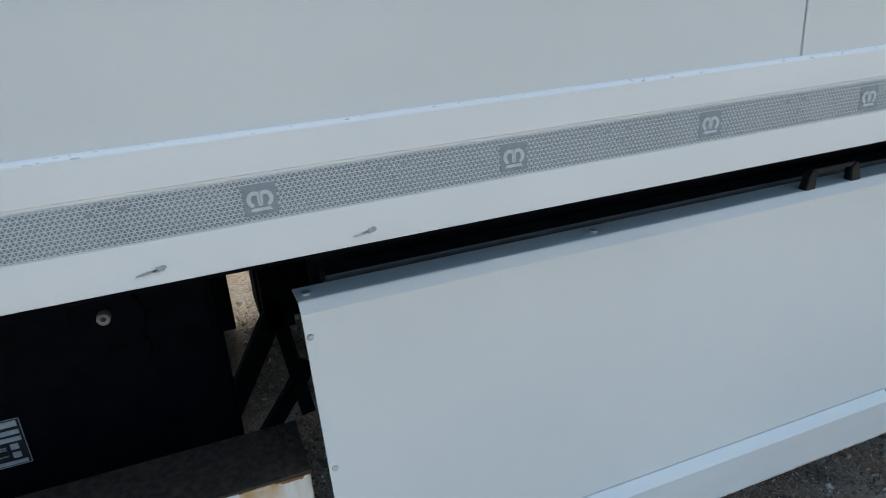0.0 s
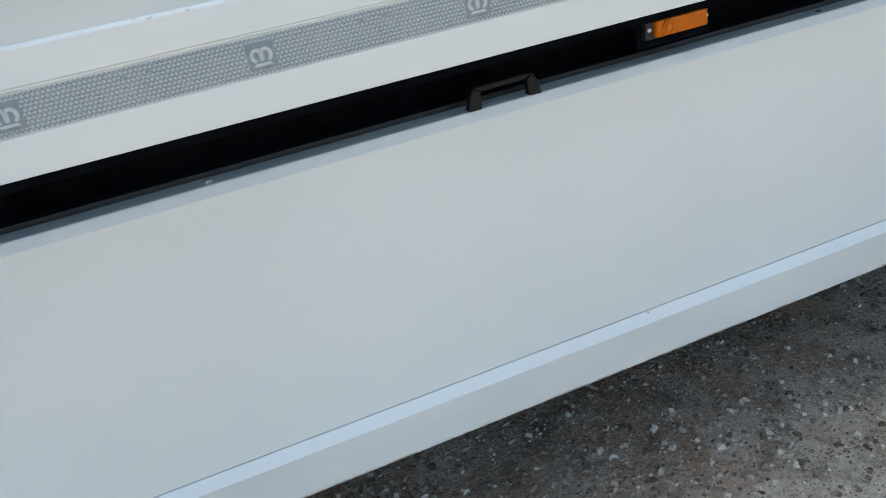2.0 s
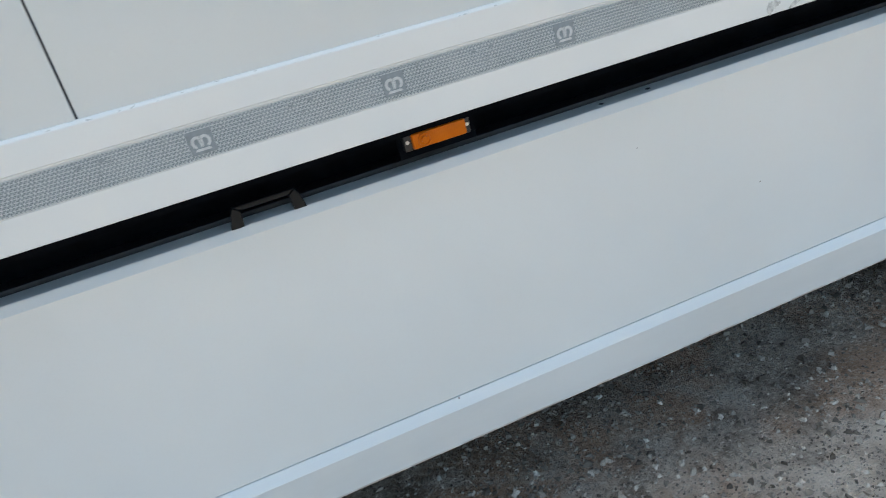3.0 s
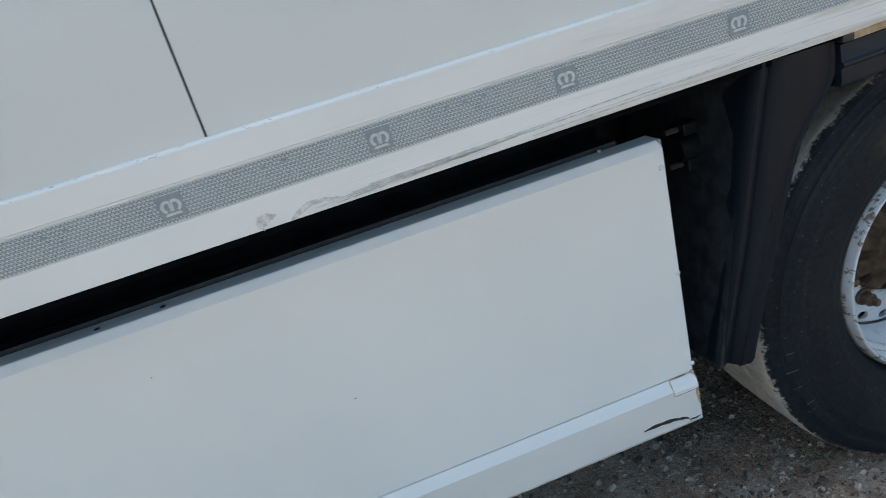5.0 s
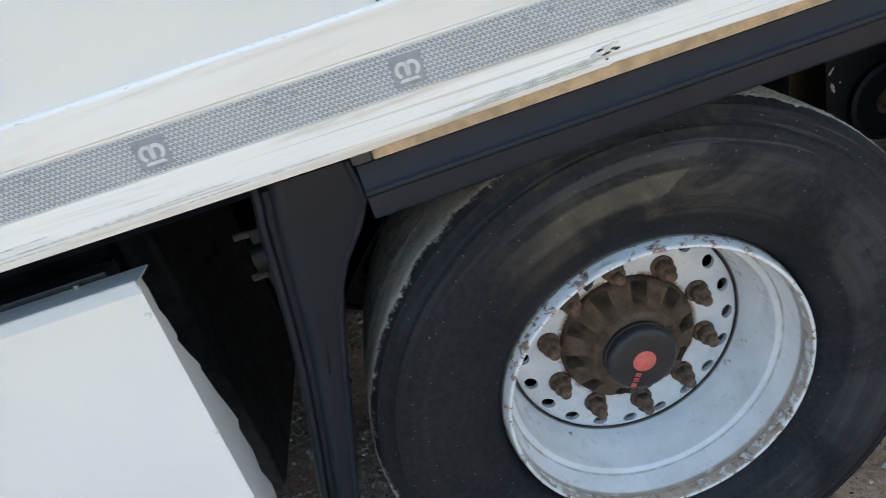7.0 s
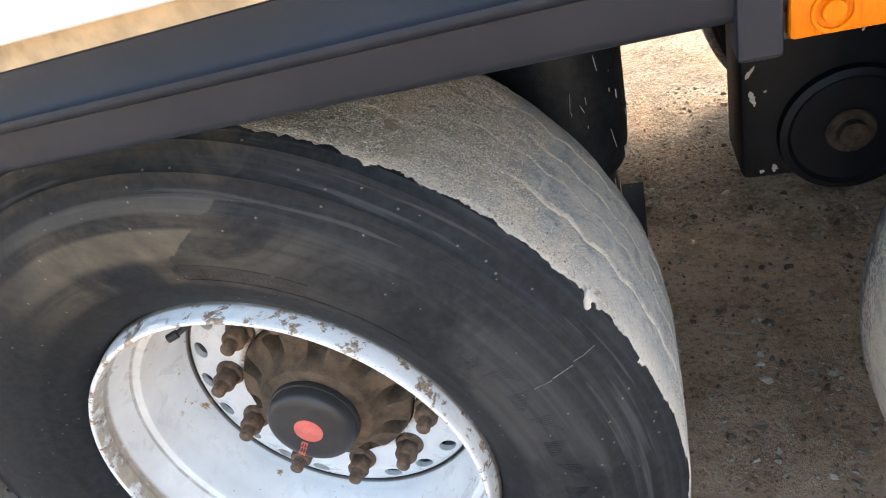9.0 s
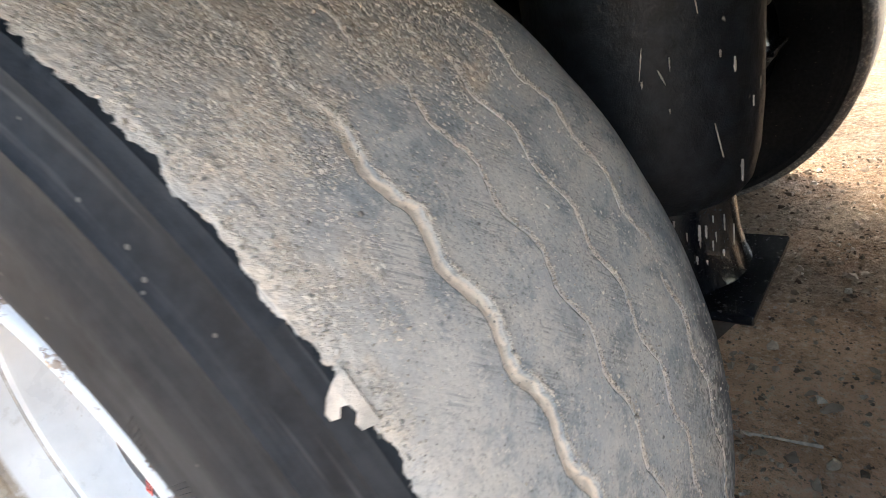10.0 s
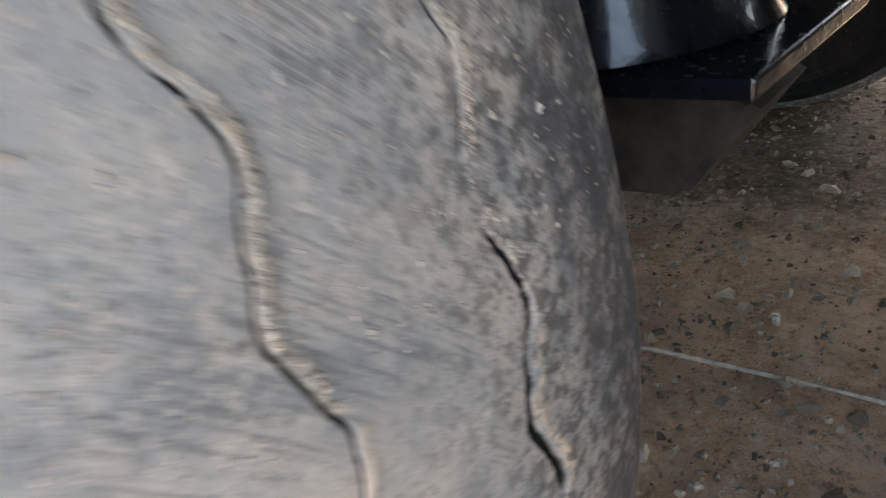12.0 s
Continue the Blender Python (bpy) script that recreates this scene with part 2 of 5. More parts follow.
    rubbed = n.math("MULTIPLY", n.math("MULTIPLY", n.ramp(y, 0.325, 0.4), n.ramp(z, 0.2, 0.08)), n.ramp(n.noise(170, 4, 0.7), 0.47, 0.58, 0.0, 0.8))
    mud = n.mix(rubbed, mud, (0.13, 0.125, 0.125))
    # bare rubber in the grooves, coloured near black to deepen their shade too
    bare = n.t.nodes.new("ShaderNodeAttribute")
    bare.attribute_name = "bare"
    mud = n.mix(n.ramp(bare.outputs["Fac"], 0.25, 0.75), mud, (0.022, 0.021, 0.02))
    edge = n.math("ADD", y, n.math("ADD", n.ramp(n.noise(14, 3, 0.5), 0.25, 0.75, -0.005, 0.005), n.ramp(n.noise(60, 4, 0.6), 0.25, 0.75, -0.003, 0.003)))
    edge = n.math("ADD", edge, n.math("MULTIPLY", n.ramp(n.noise(130, 4, 0.7), 0.3, 0.7, -0.004, 0.003), n.ramp(x, 0.0, -0.2)))
    cover = n.math("MULTIPLY", n.ramp(edge, n.ramp(x, 0.0, -0.2, 0.1312, 0.1275), n.ramp(x, 0.0, -0.2, 0.1324, 0.137)), n.ramp(edge, 0.478, 0.474))
    cover = n.math("MULTIPLY", cover, n.ramp(rad, 0.5, 0.505))
    col = n.mix(cover, side, mud)
    rough_mud = n.math("MULTIPLY", n.math("ADD", n.math("MULTIPLY", fine, 0.08), n.math("MULTIPLY", pits, n.ramp(crust.outputs["Fac"], 0.2, 0.7, 0.03, 0.6))), cover)
    lines = n.math("MULTIPLY", n.math("MULTIPLY", brushed, cover), n.math("MULTIPLY", hatch, 0.08))
    n.bump(n.math("ADD", n.math("ADD", rough_mud, lines), n.math("MULTIPLY", grain, n.ramp(cover, 0, 1, 0.08, 0.16))), 0.6, 0.004)
    return n.done(col, n.ramp(cover, 0, 1, 0.62, 0.95), 0.0, 0.17)


def rim_material(name):
    n = Nodes(name)
    x, y, z = n.axis("X"), n.axis("Y"), n.axis("Z")
    rad = n.math("SQRT", n.math("ADD", n.math("MULTIPLY", x, x), n.math("MULTIPLY", z, z)))
    a = n.noise(9, 5, 0.6)
    col = n.mix(n.ramp(a, 0.35, 0.7), (0.77, 0.785, 0.795), (0.66, 0.675, 0.685))
    dirt = n.noise(30, 6, 0.7)
    col = n.mix(n.ramp(dirt, 0.58, 0.72, 0.0, 0.3), col, (0.36, 0.33, 0.28))
    sp = n.cells(60)
    col = n.mix(n.math("MULTIPLY", n.ramp(n.math("ADD", sp, n.math("MULTIPLY", dirt, 0.12)), 0.1, 0.15, 0.8, 0.0), n.ramp(a, 0.52, 0.6)), col, (0.2, 0.16, 0.12))
    lip = n.ramp(n.math("ADD", y, n.ramp(n.noise(60, 4), 0.3, 0.7, -0.004, 0.004)), 0.149, 0.146)
    flake = n.noise(24, 6, 0.7, None, 0.4)
    rust = n.mix(n.ramp(n.noise(120, 4), 0.35, 0.65), (0.17, 0.105, 0.07), (0.42, 0.33, 0.25))
    col = n.mix(n.math("MULTIPLY", lip, n.ramp(n.noise(42, 6, 0.7, None, 0.3), 0.53, 0.58)), col, rust)
    inner = n.math("MULTIPLY", n.math("MULTIPLY", n.ramp(rad, 0.2832, 0.2822), n.ramp(y, 0.152, 0.149)), n.ramp(dirt, 0.38, 0.52, 0.1, 0.9))
    col = n.mix(inner, col, n.mix(n.ramp(dirt, 0.35, 0.65), (0.17, 0.13, 0.09), (0.4, 0.33, 0.25)))
    gutter = n.math("MULTIPLY", n.math("MULTIPLY", n.math("MULTIPLY", n.ramp(y, 0.164, 0.156), n.ramp(y, 0.1445, 0.148)), n.ramp(rad, 0.2765, 0.2775)), n.ramp(n.noise(40, 5, 0.7), 0.3, 0.46, 0.35, 1.0))
    col = n.mix(n.math("MULTIPLY", gutter, 0.85), col, n.mix(n.ramp(dirt, 0.35, 0.65), (0.2, 0.155, 0.11), (0.36, 0.29, 0.21)))
    seam = n.math("MULTIPLY", n.ramp(rad, 0.2395, 0.2415), n.ramp(rad, 0.2478, 0.2462))
    col = n.mix(n.math("MULTIPLY", seam, 0.9), col, (0.06, 0.045, 0.035))
    # thin shadow line along the step's foot, painted into the rim colour
    foot = n.math("MULTIPLY", n.math("MULTIPLY", n.ramp(y, 0.2056, 0.2048), n.ramp(y, 0.2015, 0.2025)), n.ramp(rad, 0.2725, 0.274))
    col = n.mix(n.math("MULTIPLY", foot, n.ramp(dirt, 0.35, 0.6, 0.35, 0.85)), col, (0.3, 0.29, 0.27))
    drip = n.math("MULTIPLY", n.ramp(n.noise(26, 5, 0.7), 0.62, 0.68), n.ramp(rad, 0.262, 0.25))
    col = n.mix(n.math("MULTIPLY", drip, n.ramp(rad, 0.242, 0.245)), col, (0.3, 0.19, 0.08))
    hubside = n.math("MULTIPLY", n.ramp(rad, 0.153, 0.143), n.ramp(flake, 0.45, 0.54))
    col = n.mix(hubside, col, rust)
    n.bump(n.math("MULTIPLY", flake, n.ramp(lip, 0, 1, 0.15, 1.0)), 0.35, 0.003)
    return n.done(col, n.ramp(flake, 0.3, 0.7, 0.22, 0.5), 0.0, 0.5, 0.35)


def tape_material(name):
    """Silver conspicuity tape: a lattice of small sealed prism cells."""
    n = Nodes(name)
    x, z = n.axis("X"), n.axis("Z")
    k = 2 * math.pi / 0.0054
    web, lattice = None, None
    for a in (90, 210, 330):
        phase = n.math("ADD", n.math("MULTIPLY", x, k * math.cos(radians(a))), n.math("MULTIPLY", z, k * math.sin(radians(a))))
        c = n.math("COSINE", phase)
        line = n.ramp(c, 0.68, 0.94)
        web = line if web is None else n.math("MAXIMUM", web, line)
        lattice = c if lattice is None else n.math("ADD", lattice, c)
    big = n.noise(9, 4)
    cell = n.mix(n.ramp(big, 0.35, 0.7), (0.105, 0.138, 0.163), (0.16, 0.196, 0.223))
    cell = n.mix(n.ramp(n.noise(700, 1), 0.4, 0.6, 0.0, 0.35), cell, (0.32, 0.36, 0.38))
    col = n.mix(n.math("MULTIPLY", web, 0.9), cell, (0.55, 0.6, 0.625))
    col = n.mix(n.ramp(n.noise(30, 5, 0.7), 0.62, 0.68, 0.0, 0.4), col, (0.15, 0.18, 0.2))
    n.bump(lattice, 0.2, 0.0006)
    return n.done(col, 0.3, 0.15, 0.6)


def ground_material(name):
    n = Nodes(name)
    a = n.noise(1.3, 6, 0.6)
    b = n.noise(7, 6, 0.65)
    c = n.noise(60, 6, 0.72)
    grit = n.noise(260, 4, 0.7)
    col = n.mix(n.ramp(a, 0.4, 0.6), (0.33, 0.235, 0.165), (0.68, 0.56, 0.45))
    col = n.mix(n.ramp(b, 0.48, 0.62, 0.0, 0.7), col, (0.2, 0.145, 0.105))
    red = n.noise(2.3, 4)
    col = n.mix(n.ramp(red, 0.44, 0.6, 0.0, 0.8), col, (0.6, 0.37, 0.235))
    pale = n.noise(3.1, 6, 0.7, None, 0.4)
    col = n.mix(n.ramp(pale, 0.52, 0.64, 0.0, 0.6), col, (0.74, 0.64, 0.54))
    # pale gravel beside the trailer, its colour raised further to brighten shaded ground
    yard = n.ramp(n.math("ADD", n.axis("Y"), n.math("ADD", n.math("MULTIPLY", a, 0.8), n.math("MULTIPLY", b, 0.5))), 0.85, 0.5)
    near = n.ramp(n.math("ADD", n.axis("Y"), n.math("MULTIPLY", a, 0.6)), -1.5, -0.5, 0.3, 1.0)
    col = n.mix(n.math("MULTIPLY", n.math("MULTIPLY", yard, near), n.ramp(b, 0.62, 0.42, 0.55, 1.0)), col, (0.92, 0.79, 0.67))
    tan = n.math("MULTIPLY", n.math("MULTIPLY", n.ramp(n.math("ADD", n.axis("X"), n.math("MULTIPLY", a, 2.0)), 0.8, 1.2), n.ramp(n.axis("X"), 4.0, 2.0)), n.math("MULTIPLY", n.ramp(n.axis("Y"), 1.75, 1.2), n.ramp(n.axis("Y"), -3.0, -1.0)))
    col = n.mix(n.math("MULTIPLY", tan, 0.88), col, n.mix(n.ramp(b, 0.4, 0.6), (0.88, 0.59, 0.4), (0.66, 0.42, 0.27)))
    col = n.mix(n.ramp(c, 0.52, 0.64, 0.0, 0.7), col, (0.84, 0.73, 0.61))
    col = n.mix(n.ramp(c, 0.46, 0.36, 0.0, n.ramp(yard, 0, 1, 0.65, 0.7)), col, (0.13, 0.1, 0.078))
    col = n.mix(n.ramp(grit, 0.57, 0.68, 0.0, 0.8), col, (0.76, 0.66, 0.56))
    col = n.mix(n.ramp(grit, 0.42, 0.32, 0.0, n.ramp(yard, 0, 1, 0.65, 0.4)), col, (0.1, 0.078, 0.06))
    # dirt under the trailer painted darker, standing in for deeper shade
    under_shade = n.ramp(n.math("ADD", n.axis("Y"), n.math("MULTIPLY", b, 0.7)), 1.7, 2.05, 0.0, 0.65)
    col = n.mix(under_shade, col, n.mix(n.ramp(c, 0.4, 0.6), (0.07, 0.05, 0.036), (0.17, 0.125, 0.095)))
    n.bump(n.math("ADD", n.math("MULTIPLY", b, 1.4), n.math("ADD", n.math("MULTIPLY", c, 1.2), n.math("MULTIPLY", grit, 0.5))), 1.0, 0.018)
    return n.done(col, 0.93, 0.0, 0.25)


def stone_material(name):
    n = Nodes(name)
    r = n.t.nodes.new("ShaderNodeNewGeometry").outputs["Random Per Island"]
    col = n.mix(n.ramp(r, 0.0, 0.9), (0.1, 0.076, 0.058), (0.5, 0.42, 0.345))
    col = n.mix(n.ramp(r, 0.95, 0.99), col, (0.66, 0.62, 0.57))
    col = n.mix(n.math("MULTIPLY", n.ramp(r, 0.6, 0.97), n.ramp(n.axis("Y"), 0.6, 0.1)), col, (0.78, 0.67, 0.56))
    g = n.noise(160, 4, 0.7)
    col = n.mix(n.ramp(g, 0.4, 0.7, 0.0, 0.5), col, (0.22, 0.18, 0.145))
    n.bump(g, 0.6, 0.004)
    return n.done(col, 0.9, 0.0, 0.25)


def crumb_material(name):
    n = Nodes(name)
    r = n.t.nodes.new("ShaderNodeNewGeometry").outputs["Random Per Island"]
    col = n.mix(n.ramp(r, 0.0, 0.85), (0.36, 0.32, 0.27), (0.66, 0.595, 0.51))
    col = n.mix(n.ramp(r, 0.9, 0.93), col, (0.2, 0.19, 0.175))
    return n.done(col, 0.95, 0.0, 0.2)


def lens_material(name):
    n = Nodes(name)
    ribs = n.node("ShaderNodeTexWave", Vector=n.co, Scale=75.0).outputs["Fac"]
    col = n.mix(n.noise(25, 3), (0.55, 0.12, 0.002), (0.78, 0.2, 0.003))
    n.bump(ribs, 0.5, 0.001)
    return n.done(col, 0.35, 0.0, 0.2, 0.0)


WHITE = paint_white("white_paint", (0.8, 0.815, 0.8))
# wall panels: a slightly darker white than skirt and rail
PANEL = paint_white("darker_white_panel", (0.69, 0.705, 0.69))
RAIL = paint_white("scuffed_white_paint", (0.8, 0.81, 0.795), scuffs=True)
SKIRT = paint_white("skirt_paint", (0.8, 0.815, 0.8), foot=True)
RUSTY_WHITE = paint_white("rusty_white_paint", (0.78, 0.75, 0.68), rusty=True)
TYRE = tyre_material("dusty_tyre_rubber")
RIM = rim_material("chipped_rim_paint")
TAPE = tape_material("reflective_tape")
PATCH = plain("tape_patch", (0.235, 0.275, 0.3), 0.35, 0.15, 60, 0.02)
CROWN = plain("tape_silver", (0.55, 0.58, 0.59), 0.35, 0.08, 60, 0.02)
BLACK = plain("black_chassis_paint", (0.004, 0.0052, 0.0078), 0.85, 0.3, 22, 0.15, dust=(0.011, 0.011, 0.011), dust_amount=0.3, spec=0.04)
CHIPPED = plain("chipped_black_paint", (0.008, 0.0102, 0.0145), 0.22, 0.3, 22, 0.15, dust=(0.016, 0.015, 0.013), dust_amount=0.3, chips=True, spec=0.5, coat=0.4)
# black raised in colour to stand in for haze in the dark gap
BLACK_LIFTED = plain("lifted_black_sheet", (0.027, 0.03, 0.035), 0.8, 0.35, 26, 0.25, dust=(0.06, 0.058, 0.056), dust_amount=0.45, spec=0.12)
FRAME = plain("black_frame_paint", (0.0045, 0.006, 0.009), 0.5, 0.3, 22, 0.15, dust=(0.012, 0.0115, 0.0105), dust_amount=0.35, spec=0.2)
BELLOW = plain("bellows_rubber", (0.0095, 0.012, 0.016), 0.5, 0.55, 55, 0.6, dust=(0.027, 0.031, 0.037), dust_amount=0.6, chips=True, spec=0.35)
PLASTIC = plain("dark_grey_plastic", (0.0052, 0.0084, 0.0155), 0.5, 0.1, 14, 0.05, dust=(0.018, 0.022, 0.03), dust_amount=0.2, spec=0.28)
BEAM = plain("anthracite_profile", (0.0078, 0.0122, 0.022), 0.45, 0.15, 12, 0.06, dust=(0.03, 0.034, 0.042), dust_amount=0.2, spec=0.3)
GREY_RAIL = plain("grey_mounting_rail", (0.022, 0.022, 0.024), 0.4, 0.2, 20, 0.1, dust=(0.05, 0.042, 0.036), dust_amount=0.4)
STAIN = plain("rust_stain", (0.42, 0.3, 0.16), 0.85, 0.5, 90, 0.4, dust=(0.2, 0.1, 0.04), dust_amount=0.7)
DUSTED = plain("dusty_steel", (0.05, 0.046, 0.041), 0.85, 0.4, 40, 0.5, dust=(0.12, 0.105, 0.088), dust_amount=0.6)
SCRATCH = plain("scratched_rubber", (0.12, 0.117, 0.11), 0.8, 0.3, 200, 0.2)
RUST = plain("rust", (0.13, 0.06, 0.03), 0.9, 0.5, 30, 0.8, dust=(0.3, 0.15, 0.05), dust_amount=0.7)
BROWN = plain("brown_rusty_steel", (0.04, 0.027, 0.018), 0.92, 0.5, 90, 0.9, dust=(0.085, 0.058, 0.038), dust_amount=0.6)
HUB = plain("dusty_rusty_casting", (0.09, 0.06, 0.038), 0.92, 0.45, 34, 0.8, dust=(0.165, 0.12, 0.08), dust_amount=0.7)
NUT = plain("rusty_nut_steel", (0.12, 0.075, 0.048), 0.75, 0.4, 80, 0.6, dust=(0.2, 0.13, 0.08), dust_amount=0.6)
GRIP = plain("black_grip_plastic", (0.006, 0.007, 0.0085), 0.5, 0.15, 30, 0.05, spec=0.3)
CAP = plain("black_cap_plastic", (0.02, 0.021, 0.024), 0.4, 0.15, 30, 0.05, dust=(0.06, 0.056, 0.05), dust_amount=0.35)
RED = plain("faded_red_print", (0.62, 0.13, 0.11), 0.5, 0.1, 60, 0.02, dust=(0.6, 0.3, 0.26), dust_amount=0.5)
STEEL = plain("zinc_steel", (0.55, 0.55, 0.54), 0.4, 0.15, 80, 0.1, metal=0.7)
NUTGREY = plain("grey_steel", (0.3, 0.3, 0.3), 0.45, 0.2, 80, 0.1, metal=0.5)
WOOD = plain("plywood_edge", (0.5, 0.385, 0.25), 0.8, 0.2, 40, 0.4, dust=(0.3, 0.24, 0.17), dust_amount=0.6)
SEAL = plain("dark_joint_sealant", (0.05, 0.052, 0.055), 0.7, 0.2, 60, 0.1)
AMBER = lens_material("amber_lens")
LABEL = plain("label_silver", (0.6, 0.6, 0.6), 0.45, 0.1, 60, 0.02)
INK = plain("label_black", (0.02, 0.02, 0.02), 0.5, 0.1, 60, 0.02)
SMUDGE = plain("grey_smear", (0.36, 0.36, 0.34), 0.6, 0.3, 90, 0.1)
DULL = plain("dull_smear", (0.6, 0.6, 0.58), 0.6, 0.3, 90, 0.1)
FAINT = plain("faint_smear", (0.64, 0.63, 0.6), 0.5, 0.2, 60, 0.05)
DUSTY = plain("dried_mud", (0.52, 0.47, 0.41), 0.95, 0.2, 90, 0.5)
CRUMB = crumb_material("mud_crumbs")
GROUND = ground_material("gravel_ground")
STONE = stone_material("gravel_stones")


# ---- mesh helpers ----
def part(name, bm, material, parent=None, label="", smooth=None):
    me = bpy.data.meshes.new(name)
    bmesh.ops.recalc_face_normals(bm, faces=bm.faces)
    bm.to_mesh(me)
    bm.free()
    for m in material if isinstance(material, (list, tuple)) else (material,):
        me.materials.append(m)
    if smooth is not None:
        me.shade_smooth()
        me.set_sharp_from_angle(angle=radians(smooth))
    ob = new(name, me)
    if parent:
        ob.parent = parent
    return tagged(ob, label)


def box(x0, x1, y0, y1, z0, z1, bevel=0.0, bm=None):
    bm = bm or bmesh.new()
    r = bmesh.ops.create_cube(bm, size=1, matrix=Matrix.Translation(((x0 + x1) / 2, (y0 + y1) / 2, (z0 + z1) / 2)) @ Matrix.Diagonal((x1 - x0, y1 - y0, z1 - z0, 1)))
    if bevel:
        edges = {e for v in r["verts"] for e in v.link_edges}
        bmesh.ops.bevel(bm, geom=list(edges), offset=bevel, segments=2, affect="EDGES", profile=0.5)
    return bm


def rod(a, b, r, seg=16, r2=None, bm=None):
    bm = bm or bmesh.new()
    a, b = Vector(a), Vector(b)
    m = Matrix.Translation((a + b) / 2) @ (b - a).to_track_quat("Z", "Y").to_matrix().to_4x4()
    bmesh.ops.create_cone(bm, cap_ends=True, segments=seg, radius1=r, radius2=r if r2 is None else r2, depth=(b - a).length, matrix=m)
    return bm


def extrude_x(outline, xs, bm=None):
    """A closed outline in (y, z), drawn along x through the given places, with end caps."""
    bm = bm or bmesh.new()
    rings = [[bm.verts.new((x, y, z)) for y, z in outline] for x in xs]
    n = len(outline)
    for a, b in zip(rings, rings[1:]):
        for i in range(n):
            bm.faces.new((a[i], a[(i + 1) % n], b[(i + 1) % n], b[i]))
    bm.faces.new(rings[0])
    bm.faces.new(rings[-1][::-1])
    return bm


def lathe(profile, seg, closed=False, bm=None):
    """Turns a profile of (radius, y) about the y axis."""
    bm = bm or bmesh.new()
    rings = []
    for k in range(seg):
        a = 2 * math.pi * k / seg
        rings.append([bm.verts.new((r * math.cos(a), y, r * math.sin(a))) for r, y in profile])
    for k in range(seg):
        a, b = rings[k], rings[(k + 1) % seg]
        for i in range(len(profile) - (0 if closed else 1)):
            j = (i + 1) % len(profile)
            bm.faces.new((a[i], a[j], b[j], b[i]))
    return bm


def slab(poly, y0, y1, bm=None):
    """A flat polygon in (x, z) with thickness from y0 to y1."""
    bm = bm or bmesh.new()
    f = [bm.verts.new((x, y0, z)) for x, z in poly]
    g = [bm.verts.new((x, y1, z)) for x, z in poly]
    bm.faces.new(f)
    bm.faces.new(g[::-1])
    for i in range(len(poly)):
        j = (i + 1) % len(poly)
        bm.faces.new((f[i], g[i], g[j], f[j]))
    return bm


def band(lo, hi, y0, y1, bm=None):
    """One connected flat band between two edges of (x, z) places, from y0 to y1."""
    bm = bm or bmesh.new()
    rings = [[bm.verts.new((x, y, z)) for (x, z), y in ((a, y0), (b, y0), (b, y1), (a, y1))] for a, b in zip(lo, hi)]
    for u, v in zip(rings, rings[1:]):
        for i in range(4):
            bm.faces.new((u[i], u[(i + 1) % 4], v[(i + 1) % 4], v[i]))
    bm.faces.new(rings[0])
    bm.faces.new(rings[-1][::-1])
    return bm


def strip(path, width, y0, y1, bm=None):
    """A flat band along a path of (x, z) places."""
    lo, hi = [], []
    for i, (x, z) in enumerate(path):
        a, b = path[max(0, i - 1)], path[min(len(path) - 1, i + 1)]
        d = Vector((b[0] - a[0], b[1] - a[1])).normalized() * (width / 2)
        lo.append((x - d.y, z + d.x))
        hi.append((x + d.y, z - d.x))
    return band(lo, hi, y0, y1, bm)


def fleck(path, width, y0, y1):
    """A ragged flat fleck along a path of (x, z) places, narrow at both ends."""
    lo, hi, count = [], [], 16
    for i in range(count + 1):
        f = i / count
        p = [float(np.interp(f * (len(path) - 1), range(len(path)), [q[k] for q in path])) for k in (0, 1)]
        a, b = path[0], path[-1]
        d = Vector((b[0] - a[0], b[1] - a[1])).normalized()
        w = 0.0002 + width * (0.15 + math.sin(math.pi * f ** 0.7)) * 0.5 * (1 + 0.7 * noise.noise((p[0] * 260, p[1] * 260, f * 5)))
        m = 0.35 * width * noise.noise((p[0] * 330, p[1] * 330, 8))
        lo.append((p[0] - d.y * (w + m), p[1] + d.x * (w + m)))
        hi.append((p[0] + d.y * (w - m), p[1] - d.x * (w - m)))
    return band(lo, hi, y0, y1)


# ---- the ground ----
def graded(lo, hi, step, reach):
    inner = list(np.arange(lo, hi + step / 2, step))
    far = [step * 1.5 * 1.42 ** k for k in range(60)]
    out, s = [], 0.0
    for f in far:
        s += f
        if s > reach:
            break
        out.append(s)
    return [lo - s for s in reversed(out)] + inner + [hi + s for s in out]


def build_ground():
    xs, ys = graded(-4.6, 2.4, 0.03, 1500), graded(-1.6, 3.6, 0.03, 1500)
    verts = []
    for y in ys:
        for x in xs:
            near = max(0.0, 1 - max(0, abs(x + 1.1) - 3.6) / 4) * max(0.0, 1 - max(0, abs(y - 1) - 2.7) / 4)
            h = 0.012 * noise.noise((x * 1.7, y * 1.7, 3)) + 0.008 * noise.noise((x * 6, y * 6, 9)) + 0.006 * noise.noise((x * 17, y * 17, 5))
            # wheel tracks stay level under the tyres
            verts.append((x, y, (h - 0.006) * near))
    n = len(xs)
    faces = [(j * n + i, j * n + i + 1, (j + 1) * n + i + 1, (j + 1) * n + i) for j in range(len(ys) - 1) for i in range(n - 1)]
    me = bpy.data.meshes.new("ground")
    me.from_pydata(verts, [], faces)
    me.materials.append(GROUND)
    me.shade_smooth()
    return tagged(new("ground", me), "brown dirt yard strewn with grey gravel", "ground", kind="structure")


